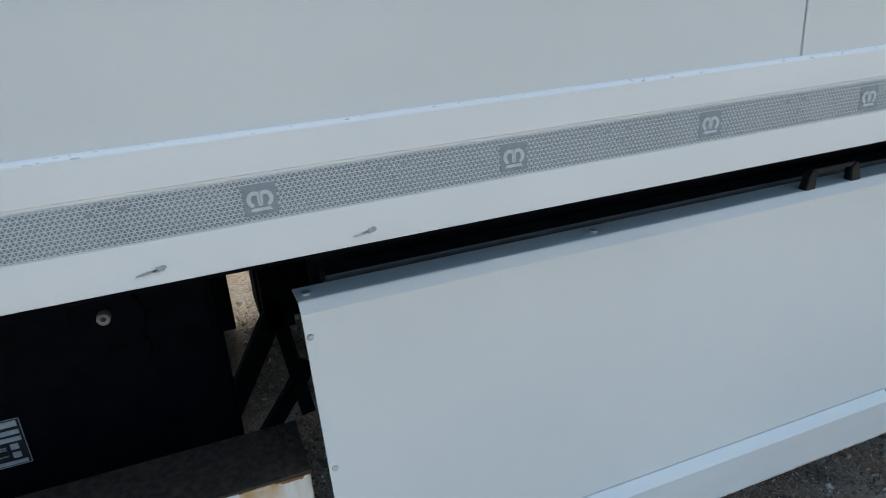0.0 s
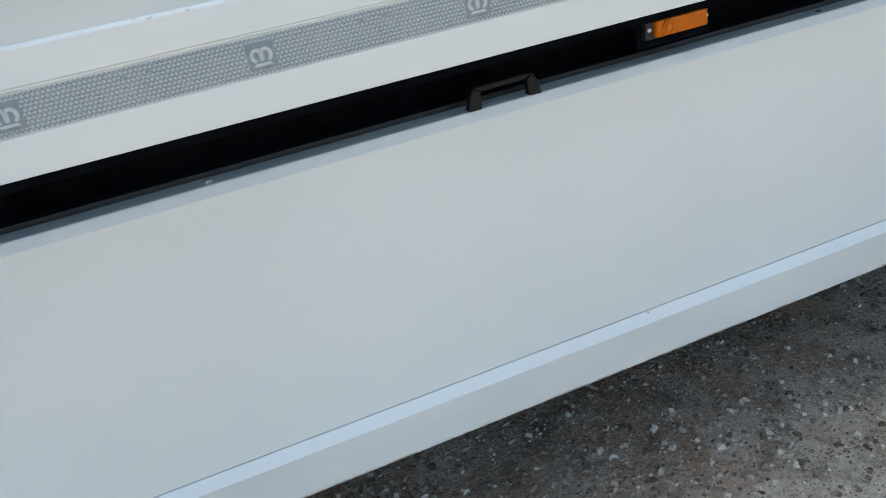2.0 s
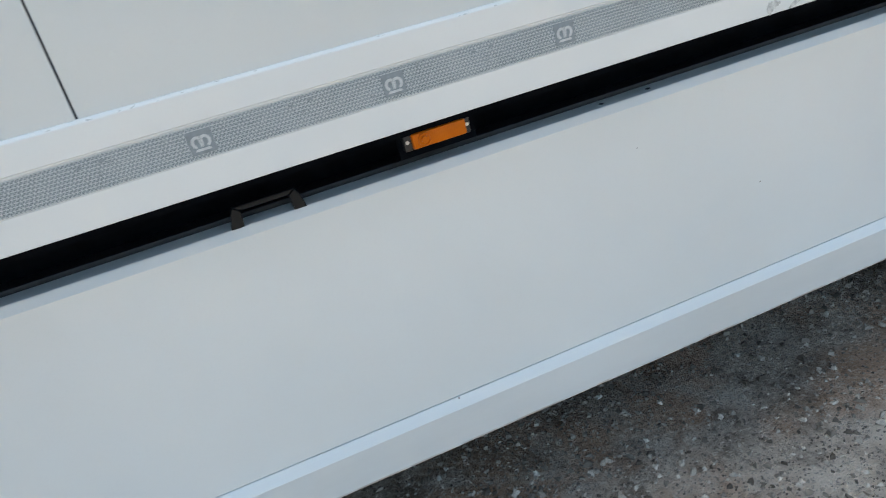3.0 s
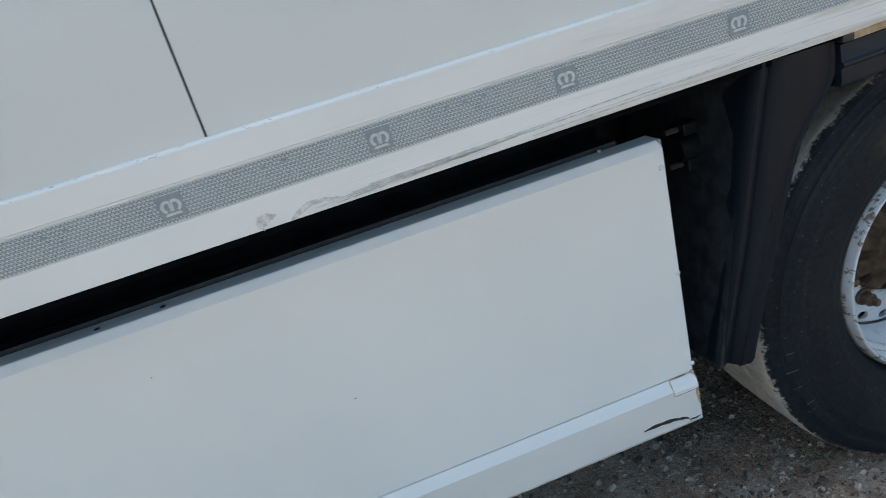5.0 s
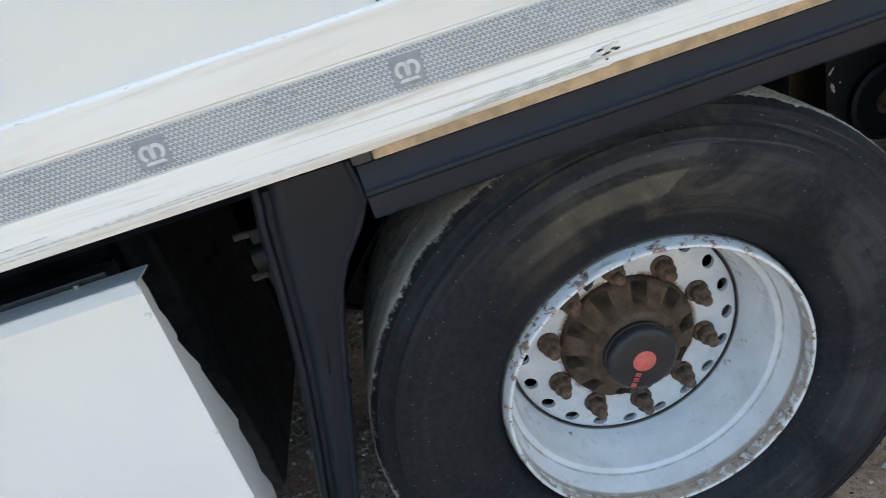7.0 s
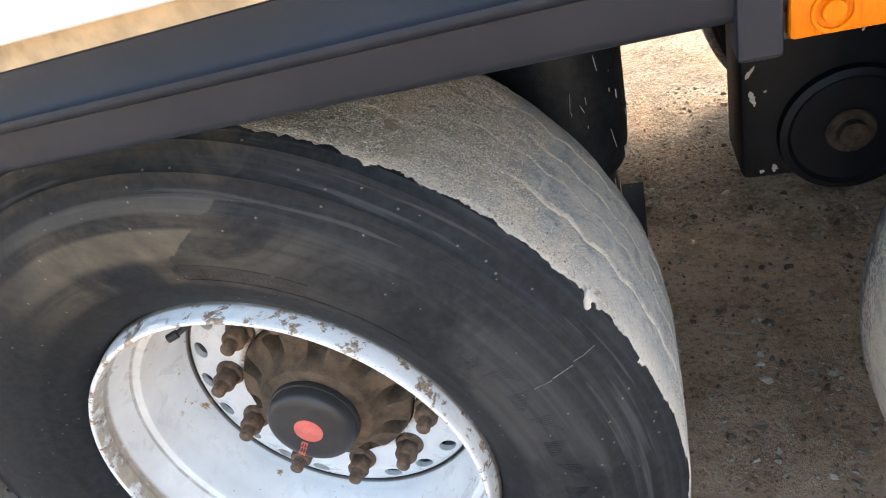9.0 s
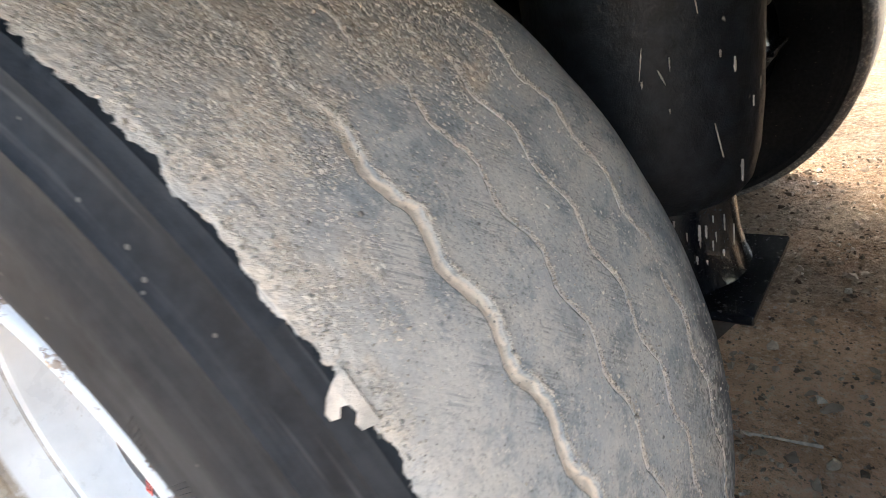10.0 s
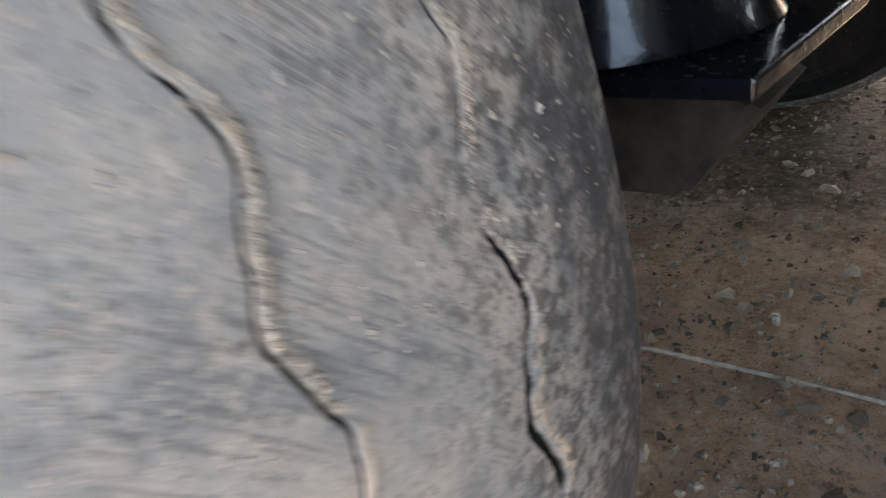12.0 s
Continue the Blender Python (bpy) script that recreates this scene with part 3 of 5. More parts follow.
def ground_height(x, y):
    return 0.012 * noise.noise((x * 1.7, y * 1.7, 3)) + 0.008 * noise.noise((x * 6, y * 6, 9)) + 0.006 * noise.noise((x * 17, y * 17, 5)) - 0.006


def build_gravel(count=105000):
    rng = np.random.default_rng(7)
    shard = np.array([(-1, -0.6, -0.4), (0.9, -0.8, -0.5), (0.7, 0.9, -0.4), (-0.8, 0.7, -0.5), (-0.5, -0.3, 0.5), (0.6, -0.4, 0.6), (0.2, 0.5, 0.45)])
    tri = [(0, 1, 5), (0, 5, 4), (1, 2, 6), (1, 6, 5), (2, 3, 6), (3, 0, 4), (3, 4, 6), (4, 5, 6)]
    verts, faces = [], []
    for k in range(count):
        x, y = rng.uniform(-3.5, 1.3), rng.uniform(-0.6, 2.6)
        if noise.noise((x * 1.9, y * 1.9, 12)) + 0.6 * noise.noise((x * 7, y * 7, 2)) < rng.uniform(-0.9, 0.35):
            continue
        if x > 0.1 and y < 0.7 and rng.uniform() < 0.6:
            continue
        if x > 0.0 and y > 0.5 and rng.uniform() < 0.55:
            continue
        size = min(0.015, 0.002 * math.exp(abs(rng.normal(0, 0.8))))
        v = shard * rng.uniform(0.6, 1.35, (7, 3)) * size * rng.uniform(0.6, 1.3, 3)
        a = rng.uniform(0, 6.28)
        v = np.c_[v[:, 0] * math.cos(a) - v[:, 1] * math.sin(a), v[:, 0] * math.sin(a) + v[:, 1] * math.cos(a), v[:, 2] + rng.uniform(-0.3, 0.3) * v[:, 0]]
        o = len(verts)
        verts += (v + (x, y, ground_height(x, y) + size * 0.2)).tolist()
        faces += [(a + o, b + o, c + o) for a, b, c in tri]
    me = bpy.data.meshes.new("gravel")
    me.from_pydata(verts, [], faces)
    me.materials.append(STONE)
    return tagged(new("gravel", me), "loose grey and brown gravel stones on dirt", "gravel", kind="stuff")


build_ground()
build_gravel()

# ---- the trailer ----
trailer = tagged(new("semi_trailer"), "white refrigerated semi-trailer with worn skirts and bald muddy tyres", "trailer")
FRONT, REAR, WIDTH, TOP = -6.6, 4.0, 2.56, 4.0
SEAMS = [-6.6, -6.248, -5.056, -3.864, -2.672, -1.476, -0.288, 0.904, 2.096, 3.288, 4.0]


def build_body():
    part("insulated_box", box(FRONT, REAR, 0.022, WIDTH - 0.022, 1.16, TOP), WHITE, trailer)
    part("floor_plate", box(FRONT, REAR, 0.05, WIDTH - 0.05, 1.125, 1.159), BLACK, trailer, "black underside of the load floor")
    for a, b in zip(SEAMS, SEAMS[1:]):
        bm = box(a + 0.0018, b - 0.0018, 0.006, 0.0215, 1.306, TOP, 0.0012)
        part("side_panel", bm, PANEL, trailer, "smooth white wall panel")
    for s in SEAMS[1:-1]:
        part("joint_strip", box(s - 0.0017, s + 0.0017, 0.009, 0.0215, 1.308, TOP), SEAL, trailer)
    part("far_side_panel", box(FRONT, REAR, WIDTH - 0.0215, WIDTH, 1.14, TOP), WHITE, trailer)
    # lower rail: a bevelled lip on top, a shallow channel for the tape
    prof = [(0.02, 1.148), (0.0015, 1.148), (0.0, 1.1495), (0.0, 1.2005), (0.0012, 1.202), (0.0012, 1.2545), (0.0, 1.256), (0.0, 1.2585),
            (-0.0018, 1.26), (-0.0018, 1.3015), (-0.0012, 1.3035), (0.0022, 1.3068), (0.0062, 1.3078), (0.02, 1.3078)]
    bm = extrude_x(prof, [FRONT, -0.36, -0.2, -0.042, -0.036, REAR])
    # the lower lip is bent up towards the rear and cut off behind the first wheel's axle
    for v in bm.verts:
        if v.co.z < 1.15:
            v.co.z += min(0.0088, max(0.0, (v.co.x + 0.36) * 0.026)) + (0.0014 if v.co.x > -0.04 else 0.0)
    part("lower_rail", bm, RAIL, trailer, "white lower rail with scuffs and dirt streaks")
    bm = box(-0.352, 3.0, 0.0205, 0.05, 1.12, 1.159, 0.002)
    part("floor_edge", bm, WOOD, trailer, "bare plywood floor edge")


def emblem_mesh():
    """A plain crown-like shape: a foot bar, two hooks and two slim blades."""
    bm = slab([(-0.0125, -0.0135), (0.0125, -0.0135), (0.0105, -0.0098), (-0.0105, -0.0098)], -0.0022, -0.0012)
    for s in (-1, 1):
        outer = [(s * (0.0062 + 0.0092 * math.cos(a)), 0.0006 + 0.0098 * math.sin(a)) for a in np.radians(np.linspace(-72, 128, 15))]
        inner = [(s * (0.0062 + 0.0042 * math.cos(a)), 0.0002 + 0.0058 * math.sin(a)) for a in np.radians(np.linspace(-72, 128, 15))]
        band(outer, inner, -0.0022, -0.0012, bm)
        slab([(s * 0.0004, -0.0078), (s * 0.0022, -0.007), (s * 0.0032, 0.003), (s * 0.0012, 0.0112), (s * 0.0004, 0.006)], -0.0022, -0.0012, bm)
    return bm


EMBLEM_X = [-3.494, -3.166, -2.843, -2.522, -2.206, -1.888, -1.56, -1.233, -0.913, -0.591, -0.279]


def emblem_x(k):
    """Where the k-th emblem of the tape stands; the tape was laid in uneven pieces."""
    if k < 0:
        return EMBLEM_X[0] + 0.3225 * k
    return EMBLEM_X[k] if k < 11 else EMBLEM_X[10] + 0.3225 * (k - 10)


def build_tape():
    tape = part("reflective_tape", box(FRONT, REAR, -0.0004, 0.0011, 1.2030, 1.2535), TAPE, trailer, "silver honeycomb reflective tape")
    patch = part("tape_patch", box(-0.0195, 0.0195, -0.0012, -0.0005, -0.0185, 0.0185), PATCH, tape)
    crown = part("emblem", emblem_mesh(), CROWN, tape)
    for k in range(-7, 21):
        for ob in (patch, crown):
            c = ob if k == -7 else ob.copy()
            if k > -7:
                scene.collection.objects.link(c)
            c.location = (emblem_x(k), 0, 1.2282)
    for k in range(-1, 12):
        x = emblem_x(k) + 0.142
        for dx, dz, l in ((0.0, 0.0115, 0.008), (0.032, 0.013, 0.009)):
            part("print_bar", box(x + dx, x + dx + l, -0.0008, -0.0003, 1.2282 + dz, 1.2282 + dz + 0.0032), PATCH, tape)
        ring = part("print_ring", lathe([(0.0038, 0.0), (0.0038, -0.0004), (0.005, -0.0004), (0.005, 0.0)], 16), PATCH, tape)
        ring.location = (x + 0.024, -0.0004, 1.2255)


def smear(pts, width, material, name, label):
    """A ragged flat smear on the rail, tapering at both ends."""
    rng = random.Random(len(pts) * 7 + int(abs(pts[0][0]) * 100))
    up, down = [], []
    n = 14
    for i in range(n + 1):
        f = i / n
        x = pts[0][0] + (pts[1][0] - pts[0][0]) * f
        z = pts[0][1] + (pts[1][1] - pts[0][1]) * f
        w = width * math.sin(math.pi * min(1, max(0.04, f))) ** 0.6 * rng.uniform(0.6, 1.1)
        up.append((x, z + w / 2))
        down.append((x, z - w / 2))
    part(name, slab(up + down[::-1], -0.0019, -0.0002), material, trailer, label)


def build_smears():
    for x, z, l in ((-3.392, 1.164, 0.032), (-3.642, 1.166, 0.034)):
        smear([(x, z - 0.003), (x + l * 0.75, z + 0.001)], 0.0035, SMUDGE, "paint_chip", "grey scrape in the white paint")
        smear([(x + l * 0.55, z), (x + l, z + 0.003)], 0.008, SMUDGE, "paint_chip", "grey scrape in the white paint")
    part("scuff", fleck([(-1.452, 1.152), (-1.448, 1.161), (-1.437, 1.167), (-1.422, 1.166)], 0.017, -0.0008, 0.001), DULL, trailer, "grey dirt smear")
    part("scuff", fleck([(-1.402, 1.15), (-1.386, 1.159), (-1.362, 1.166), (-1.338, 1.163), (-1.31, 1.158)], 0.008, -0.0008, 0.001), DULL, trailer, "grey dirt smear")
    for x, z, l in ((-1.33, 1.153, 0.16), (-1.24, 1.158, 0.2), (-1.05, 1.162, 0.17), (-0.99, 1.155, 0.26), (-0.95, 1.169, 0.2), (-0.82, 1.163, 0.3), (-0.62, 1.157, 0.22)):
        smear([(x, z), (x + l, z + 0.004)], 0.0018, DULL, "scuff", "thin grey scratch in the paint")
    for k in range(4):
        smear([(-1.36 + k * 0.03, 1.156 + 0.003 * k), (-1.1 + k * 0.05, 1.159 + 0.003 * k)], 0.0025, FAINT, "scuff", "faint grey dirt smear")
    for k in range(4):
        smear([(-0.274 + k * 0.03, 1.156 + 0.004 * k), (-0.064 + k * 0.006, 1.164 + 0.003 * k)], 0.0022, FAINT, "scuff", "faint grey dirt smear")
    smear([(-0.064, 1.174), (-0.026, 1.182)], 0.008, FAINT, "scuff", "faint grey dirt smear")
    for dx, dz, l in ((-0.006, -0.002, 0.012), (0.006, 0.002, 0.006), (-0.002, -0.009, 0.003), (-0.012, 0.004, 0.009), (0.01, 0.0, 0.008)):
        smear([(-0.044 + dx, 1.174 + dz), (-0.044 + dx + l, 1.175 + dz)], 0.0035, INK, "scratch", "small black paint chip")


build_body()
build_tape()
build_smears()

# ---- side skirt ----
SK0, SK1 = -3.46, -0.721


def build_skirt():
    skirt = new("side_skirt")
    skirt.parent = trailer
    tagged(skirt, "white steel side skirt, rusted and torn at its rear corner")
    prof = [(0.135, 1.051), (0.096, 1.051), (0.0895, 1.0505), (0.0875, 1.0492), (0.0788, 1.0352), (0.078, 1.0335), (0.078, 1.031), (0.078, 0.545), (0.078, 0.542), (0.083, 0.5415), (0.083, 0.5392), (0.0775, 0.5385),
            (0.0648, 0.5225), (0.0625, 0.518), (0.0625, 0.5155), (0.0625, 0.43), (0.0625, 0.4275), (0.064, 0.426), (0.095, 0.426)]
    back = [(y + 0.003, z - (0.003 if i < 2 else 0.0)) for i, (y, z) in enumerate(prof)]
    back[-1] = (0.095, 0.429)
    xs = list(np.linspace(SK0, SK1, 30))
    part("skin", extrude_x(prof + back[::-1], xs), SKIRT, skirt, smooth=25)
    # folded rear edge, torn along its free side
    rng = random.Random(11)
    free = [(0.098, 1.051), (0.102, 1.026), (0.1, 0.992), (0.108, 0.972), (0.112, 0.938), (0.105, 0.933), (0.118, 0.899), (0.135, 0.864), (0.13, 0.859),
            (0.142, 0.8), (0.155, 0.761), (0.165, 0.721), (0.152, 0.711), (0.16, 0.652), (0.15, 0.613), (0.165, 0.564), (0.15, 0.515), (0.15, 0.456), (0.13, 0.446)]
    bm = bmesh.new()
    a = [bm.verts.new((SK1, y, z)) for y, z in free]
    b = [bm.verts.new((SK1, 0.08, z)) for y, z in free]
    c = [bm.verts.new((SK1 - 0.0025, y, z)) for y, z in free]
    d = [bm.verts.new((SK1 - 0.0025, 0.08, z)) for y, z in free]
    for i in range(len(free) - 1):
        bm.faces.new((a[i], a[i + 1], b[i + 1], b[i]))
        bm.faces.new((c[i], d[i], d[i + 1], c[i + 1]))
        bm.faces.new((a[i], c[i], c[i + 1], a[i + 1]))
    part("rear_flange", bm, WHITE, skirt, "torn white folded edge")
    bm = bmesh.new()
    rusty = [(y + rng.uniform(0.002, 0.008), z) for y, z in free]
    p = [bm.verts.new((SK1 - 0.004, y, z)) for y, z in rusty]
    q = [bm.verts.new((SK1 - 0.004, 0.085, z)) for y, z in rusty]
    for i in range(len(free) - 1):
        bm.faces.new((p[i], p[i + 1], q[i + 1], q[i]))
    part("inner_flange", bm, RUST, skirt, "rusted inner edge")
    # corner patch, rust and a dented split at the lower rear corner
    part("corner_patch", extrude_x([(0.0755, 0.538), (0.0615, 0.5155), (0.0612, 0.5075), (0.0625, 0.5075), (0.0645, 0.516), (0.0775, 0.5385)], [-0.788, SK1 - 0.0015]), WHITE, skirt, "small white folded tab")
    bm = rod((-0.7885, 0.0758, 0.5385), (-0.7885, 0.0618, 0.5155), 0.0013, 8)
    rod((-0.7885, 0.0618, 0.5155), (-0.7885, 0.0615, 0.5075), 0.0011, 8, None, bm)
    rod((-0.7885, 0.0765, 0.539), (-0.743, 0.0765, 0.54), 0.0012, 8, None, bm)
    part("rust_seam", bm, STAIN, skirt)
    part("seam", rod((-0.7885, 0.0618, 0.5072), (-0.7245, 0.0618, 0.5072), 0.0009, 8), SEAL, skirt)
    part("rust_seam", fleck([(-0.724, 0.545), (-0.7235, 0.532)], 0.006, 0.0735, 0.079), STAIN, skirt)
    part("rust_seam", fleck([(-0.7255, 0.51), (-0.725, 0.49), (-0.724, 0.468)], 0.007, 0.0612, 0.0635), STAIN, skirt)
    part("split", fleck([(-0.872, 0.453), (-0.847, 0.455), (-0.817, 0.454), (-0.79, 0.45), (-0.764, 0.444), (-0.752, 0.433)], 0.0062, 0.0612, 0.0635), INK, skirt)
    part("split", fleck([(-0.755, 0.437), (-0.74, 0.4355), (-0.726, 0.438)], 0.002, 0.0612, 0.0635), INK, skirt)
    part("corner_patch", slab([(SK0 + 0.006, 0.524), (SK0 + 0.062, 0.54), (SK0 + 0.062, 0.514), (SK0 + 0.012, 0.504)], 0.0595, 0.063), WHITE, skirt)
    part("rust_seam", strip([(SK0 + 0.01, 0.504), (SK0 + 0.04, 0.509), (SK0 + 0.062, 0.513)], 0.0018, 0.059, 0.064), STAIN, skirt)
    for x, z in ((-3.452, 0.998), (-3.446, 0.77), (-3.441, 0.553), (-3.438, 0.51), (-0.73, 0.998), (-0.73, 0.774), (-0.73, 0.559)):
        bm = lathe([(0.0001, -0.0036), (0.0026, -0.0034), (0.0045, -0.002), (0.0053, 0.0)], 14)
        y = 0.078 if z > 0.54 else 0.0625
        s = part("screw", bm, WHITE if x > -1 else STEEL, skirt, smooth=60)
        s.location = (x, y, z)
    for x in (-3.445, -2.97, -1.772, -1.661):
        hole = x > -2
        bm = rod((x, 0.107, 1.0508), (x, 0.107, 1.0522 if hole else 1.055), 0.005 if hole else 0.0065, 12)
        part("hole" if hole else "screw", bm, INK if hole else STEEL, skirt)
    part("mounting_rail", box(SK0 + 0.05, SK1 - 0.06, 0.137, 0.185, 1.036, 1.06, 0.003), GREY_RAIL, skirt, "dark grey mounting rail")
    part("screw", rod((-0.824, 0.128, 1.0505), (-0.824, 0.128, 1.057), 0.004, 10), STEEL, skirt)
    # pull handle on the top edge
    bm = bmesh.new()
    for x, s in ((-2.52, 1), (-2.408, -1)):
        slab([(x - 0.013 * s, 1.0505), (x + 0.011 * s, 1.0505), (x + 0.013 * s, 1.079), (x + 0.0 * s, 1.089), (x - 0.005 * s, 1.079)], 0.084, 0.102, bm)
    slab([(-2.52, 1.089), (-2.408, 1.089), (-2.421, 1.0795), (-2.507, 1.0795)], 0.086, 0.1, bm)
    bmesh.ops.bevel(bm, geom=bm.edges[:], offset=0.0015, segments=1, affect="EDGES")
    part("handle", bm, GRIP, skirt, "black plastic pull handle", 40)
    # both ends lean a little towards the middle at their foot
    for ob in skirt.children:
        if ob.location.z > 0.1:
            continue
        for v in ob.data.vertices:
            if v.co.x > -0.8:
                v.co.x -= 0.014 * (1.04 - v.co.z) / 0.63 * min(1.0, (v.co.x + 0.8) / 0.079)
            elif v.co.x < -3.4:
                v.co.x += 0.012 * (1.04 - v.co.z) / 0.63 * min(1.0, (-3.4 - v.co.x) / 0.06)
    return skirt


build_skirt()
# unseen counterpart of the skirt, added to keep light out from underneath
part("far_skirt", box(SK0, SK1, WIDTH - 0.082, WIDTH - 0.078, 0.426, 1.051), WHITE, trailer)


# ---- marker lamps ----
def marker_lamp(x0, z0, y, length, parent):
    base = part("marker_lamp", box(x0 - 0.014, x0 + length + 0.012, y + 0.004, y + 0.02, z0 - 0.017, z0 + 0.017, 0.003), CAP, parent, "amber side marker lamp in a black holder", 40)
    bm = box(x0, x0 + length, y - 0.008, y + 0.006, z0 - 0.0138, z0 + 0.0138, 0.003)
    part("lens", bm, AMBER, base, "amber lens", 40)
    bm = lathe([(0.0001, -0.0035), (0.006, -0.0032), (0.0065, 0), (0.0095, 0), (0.0098, -0.0022), (0.0118, -0.0022), (0.0122, 0.001)], 24)
    r = part("lens_ring", bm, AMBER, base, smooth=50)
    r.location = (x0 + 0.022, y - 0.0085, z0)
    for dx in (-0.008, length + 0.006):
        part("screw", rod((x0 + dx, y + 0.002, z0), (x0 + dx, y + 0.006, z0), 0.0035, 10), STEEL, base)
    return base


marker_lamp(-2.188, 1.1125, 0.05, 0.103, trailer)
part("lamp_bracket", box(-2.21, -2.06, 0.07, 0.076, 1.08, 1.1245), BLACK, trailer)
marker_lamp(0.606, 1.068, 0.022, 0.103, trailer)
part("lamp_bracket", box(0.578, 0.603, 0.012, 0.05, 1.046, 1.1, 0.003), BEAM, trailer)


# ---- chassis under the floor ----
def build_chassis():
    for y in (0.72, 1.78):
        prof = [(y - 0.07, 1.125), (y + 0.07, 1.125), (y + 0.07, 1.108), (y + 0.008, 1.108), (y + 0.008, 0.966), (y + 0.07, 0.966), (y + 0.07, 0.95), (y - 0.07, 0.95), (y - 0.07, 0.966),
                (y - 0.008, 0.966), (y - 0.008, 1.108), (y - 0.07, 1.108)]
        part("chassis_beam", extrude_x(prof, [-6.0, 3.6]), BLACK, trailer, "black steel chassis beam")
    part("side_beam", box(-3.42, -0.79, 0.2, 0.24, 0.955, 1.125, 0.003), BLACK, trailer, "black steel side beam")
    for x in (-3.24, -2.48, -1.62, -0.89):
        part("cross_member", box(x - 0.03, x + 0.03, 0.2, 2.36, 1.02, 1.124), BLACK, trailer)
        part("skirt_hanger", box(x - 0.02, x + 0.02, 0.19, 0.235, 0.45, 1.0), BLACK, trailer)
    # added black blocks of unknown kind: they keep the underside dark, hiding lit ground
    block = slab([(-1.45, 0.2), (-1.45, 1.1), (-0.765, 1.1), (-0.768, 0.62), (-0.825, 0.3), (-0.86, 0.28), (-0.86, 0.2)], 1.5, 1.9)
    part("dark_block", block, BLACK, trailer, "dark block under the floor")
    part("dark_block_foot", box(-1.4, -0.87, 1.56, 1.84, 0.05, 0.199, 0.01), BLACK, trailer)
    part("far_plate", box(-0.655, -0.45, 1.4, 1.43, 0.3, 1.12, 0.004), BLACK, trailer, "black plate added under the floor")
    part("skirt_block", box(-1.45, -0.815, 0.42, 1.0, 0.32, 1.12, 0.01), BLACK_LIFTED, trailer, "black block added behind the skirt")


build_chassis()


# ---- landing leg area ----
def build_landing():
    leg = part("landing_leg", box(-4.05, -3.565, 0.44, 0.67, 0.6, 1.124, 0.02), BLACK, trailer, "black landing leg gearbox")
    bm = lathe([(0.0001, -0.012), (0.054, -0.012), (0.062, -0.008), (0.064, 0.0)], 32)
    o = part("gear_cover", bm, BLACK, leg, smooth=40)
    o.location = (-3.75, 0.44, 0.938)
    o = part("gear_cover", lathe([(0.0001, -0.006), (0.036, -0.006), (0.04, 0.0)], 32), BLACK, leg, smooth=40)
    o.location = (-3.728, 0.44, 0.872)
    o = part("shaft_end", lathe([(0.0045, -0.02), (0.0095, -0.021), (0.0115, -0.019), (0.0115, 0.0)], 24), NUTGREY, leg, "grey shaft end", 40)
    o.location = (-3.751, 0.43, 0.951)
    o = part("shaft_pin", box(-0.0045, 0.0045, -0.018, -0.005, -0.0055, 0.0055, 0.001), INK, leg)
    o.location = (-3.751, 0.43, 0.951)
    plate = part("type_plate", box(-4.057, -3.983, 0.3665, 0.3695, 0.645, 0.755, 0.001), INK, trailer, "black and silver type plate")
    y0, y1 = 0.3648, 0.3664
    bars = [(-4.05, -3.99, 0.737, 0.75), (-4.05, -3.99, 0.719, 0.729), (-4.05, -3.99, 0.703, 0.713), (-4.014, -3.999, 0.684, 0.697), (-4.014, -3.999, 0.664, 0.677),
            (-4.05, -4.022, 0.69, 0.692), (-4.05, -4.022, 0.685, 0.687), (-4.05, -4.022, 0.67, 0.672), (-4.05, -3.99, 0.649, 0.657)]
    for a, b, c, d in bars:
        part("print_bar", box(a, b, y0, y1, c, d), LABEL, plate)
    for a, b, c, d in ((-4.055, -3.985, 0.7535, 0.7545), (-4.055, -3.985, 0.6455, 0.6465), (-4.0562, -4.0552, 0.646, 0.754), (-3.9848, -3.9838, 0.646, 0.754)):
        part("print_bar", box(a, b, y0, y1, c, d), LABEL, plate)
    plate.scale = (0.855, 1, 0.855)
    plate.location = (-0.5205, 0.07, 0.1475)
    part("landing_leg", box(-4.05, -3.512, 2.2, 2.42, 0.03, 1.124, 0.006), BLACK, trailer, "black landing leg gearbox")
    part("pallet_box", box(-3.402, -2.3, 2.1, 2.4, 0.08, 1.1, 0.006), BLACK, trailer, "black pallet box under the floor")
    for (xa, za), (xb, zb), y, w in (((-3.4, 0.6), (-3.7, 0.09), 1.1, 0.06), ((-3.405, 0.56), (-3.36, 0.18), 1.14, 0.045), ((-3.33, 0.33), (-3.51, 0.09), 1.18, 0.05)):
        part("brace", strip([(xa, za), ((xa + xb) / 2, (za + zb) / 2), (xb, zb)], w, y, y + 0.035), BLACK, trailer, "black steel brace")
    part("brace_post", box(-3.445, -3.36, 1.1, 1.17, 0.52, 1.12, 0.004), BLACK, trailer, "black steel post")
    chest = part("steel_chest", box(-5.1, -3.482, 0.09, 0.228, 0.3, 0.765, 0.004), [RUSTY_WHITE], trailer, "white steel chest, rust along its top edge")
    part("chest_top", box(-5.1, -3.48, 0.092, 0.232, 0.7655, 0.77), BROWN, chest, "brown rusted top")
    part("bolt", rod((-3.689, 0.0855, 0.677), (-3.689, 0.092, 0.677), 0.009, 6), BROWN, chest)


build_landing()


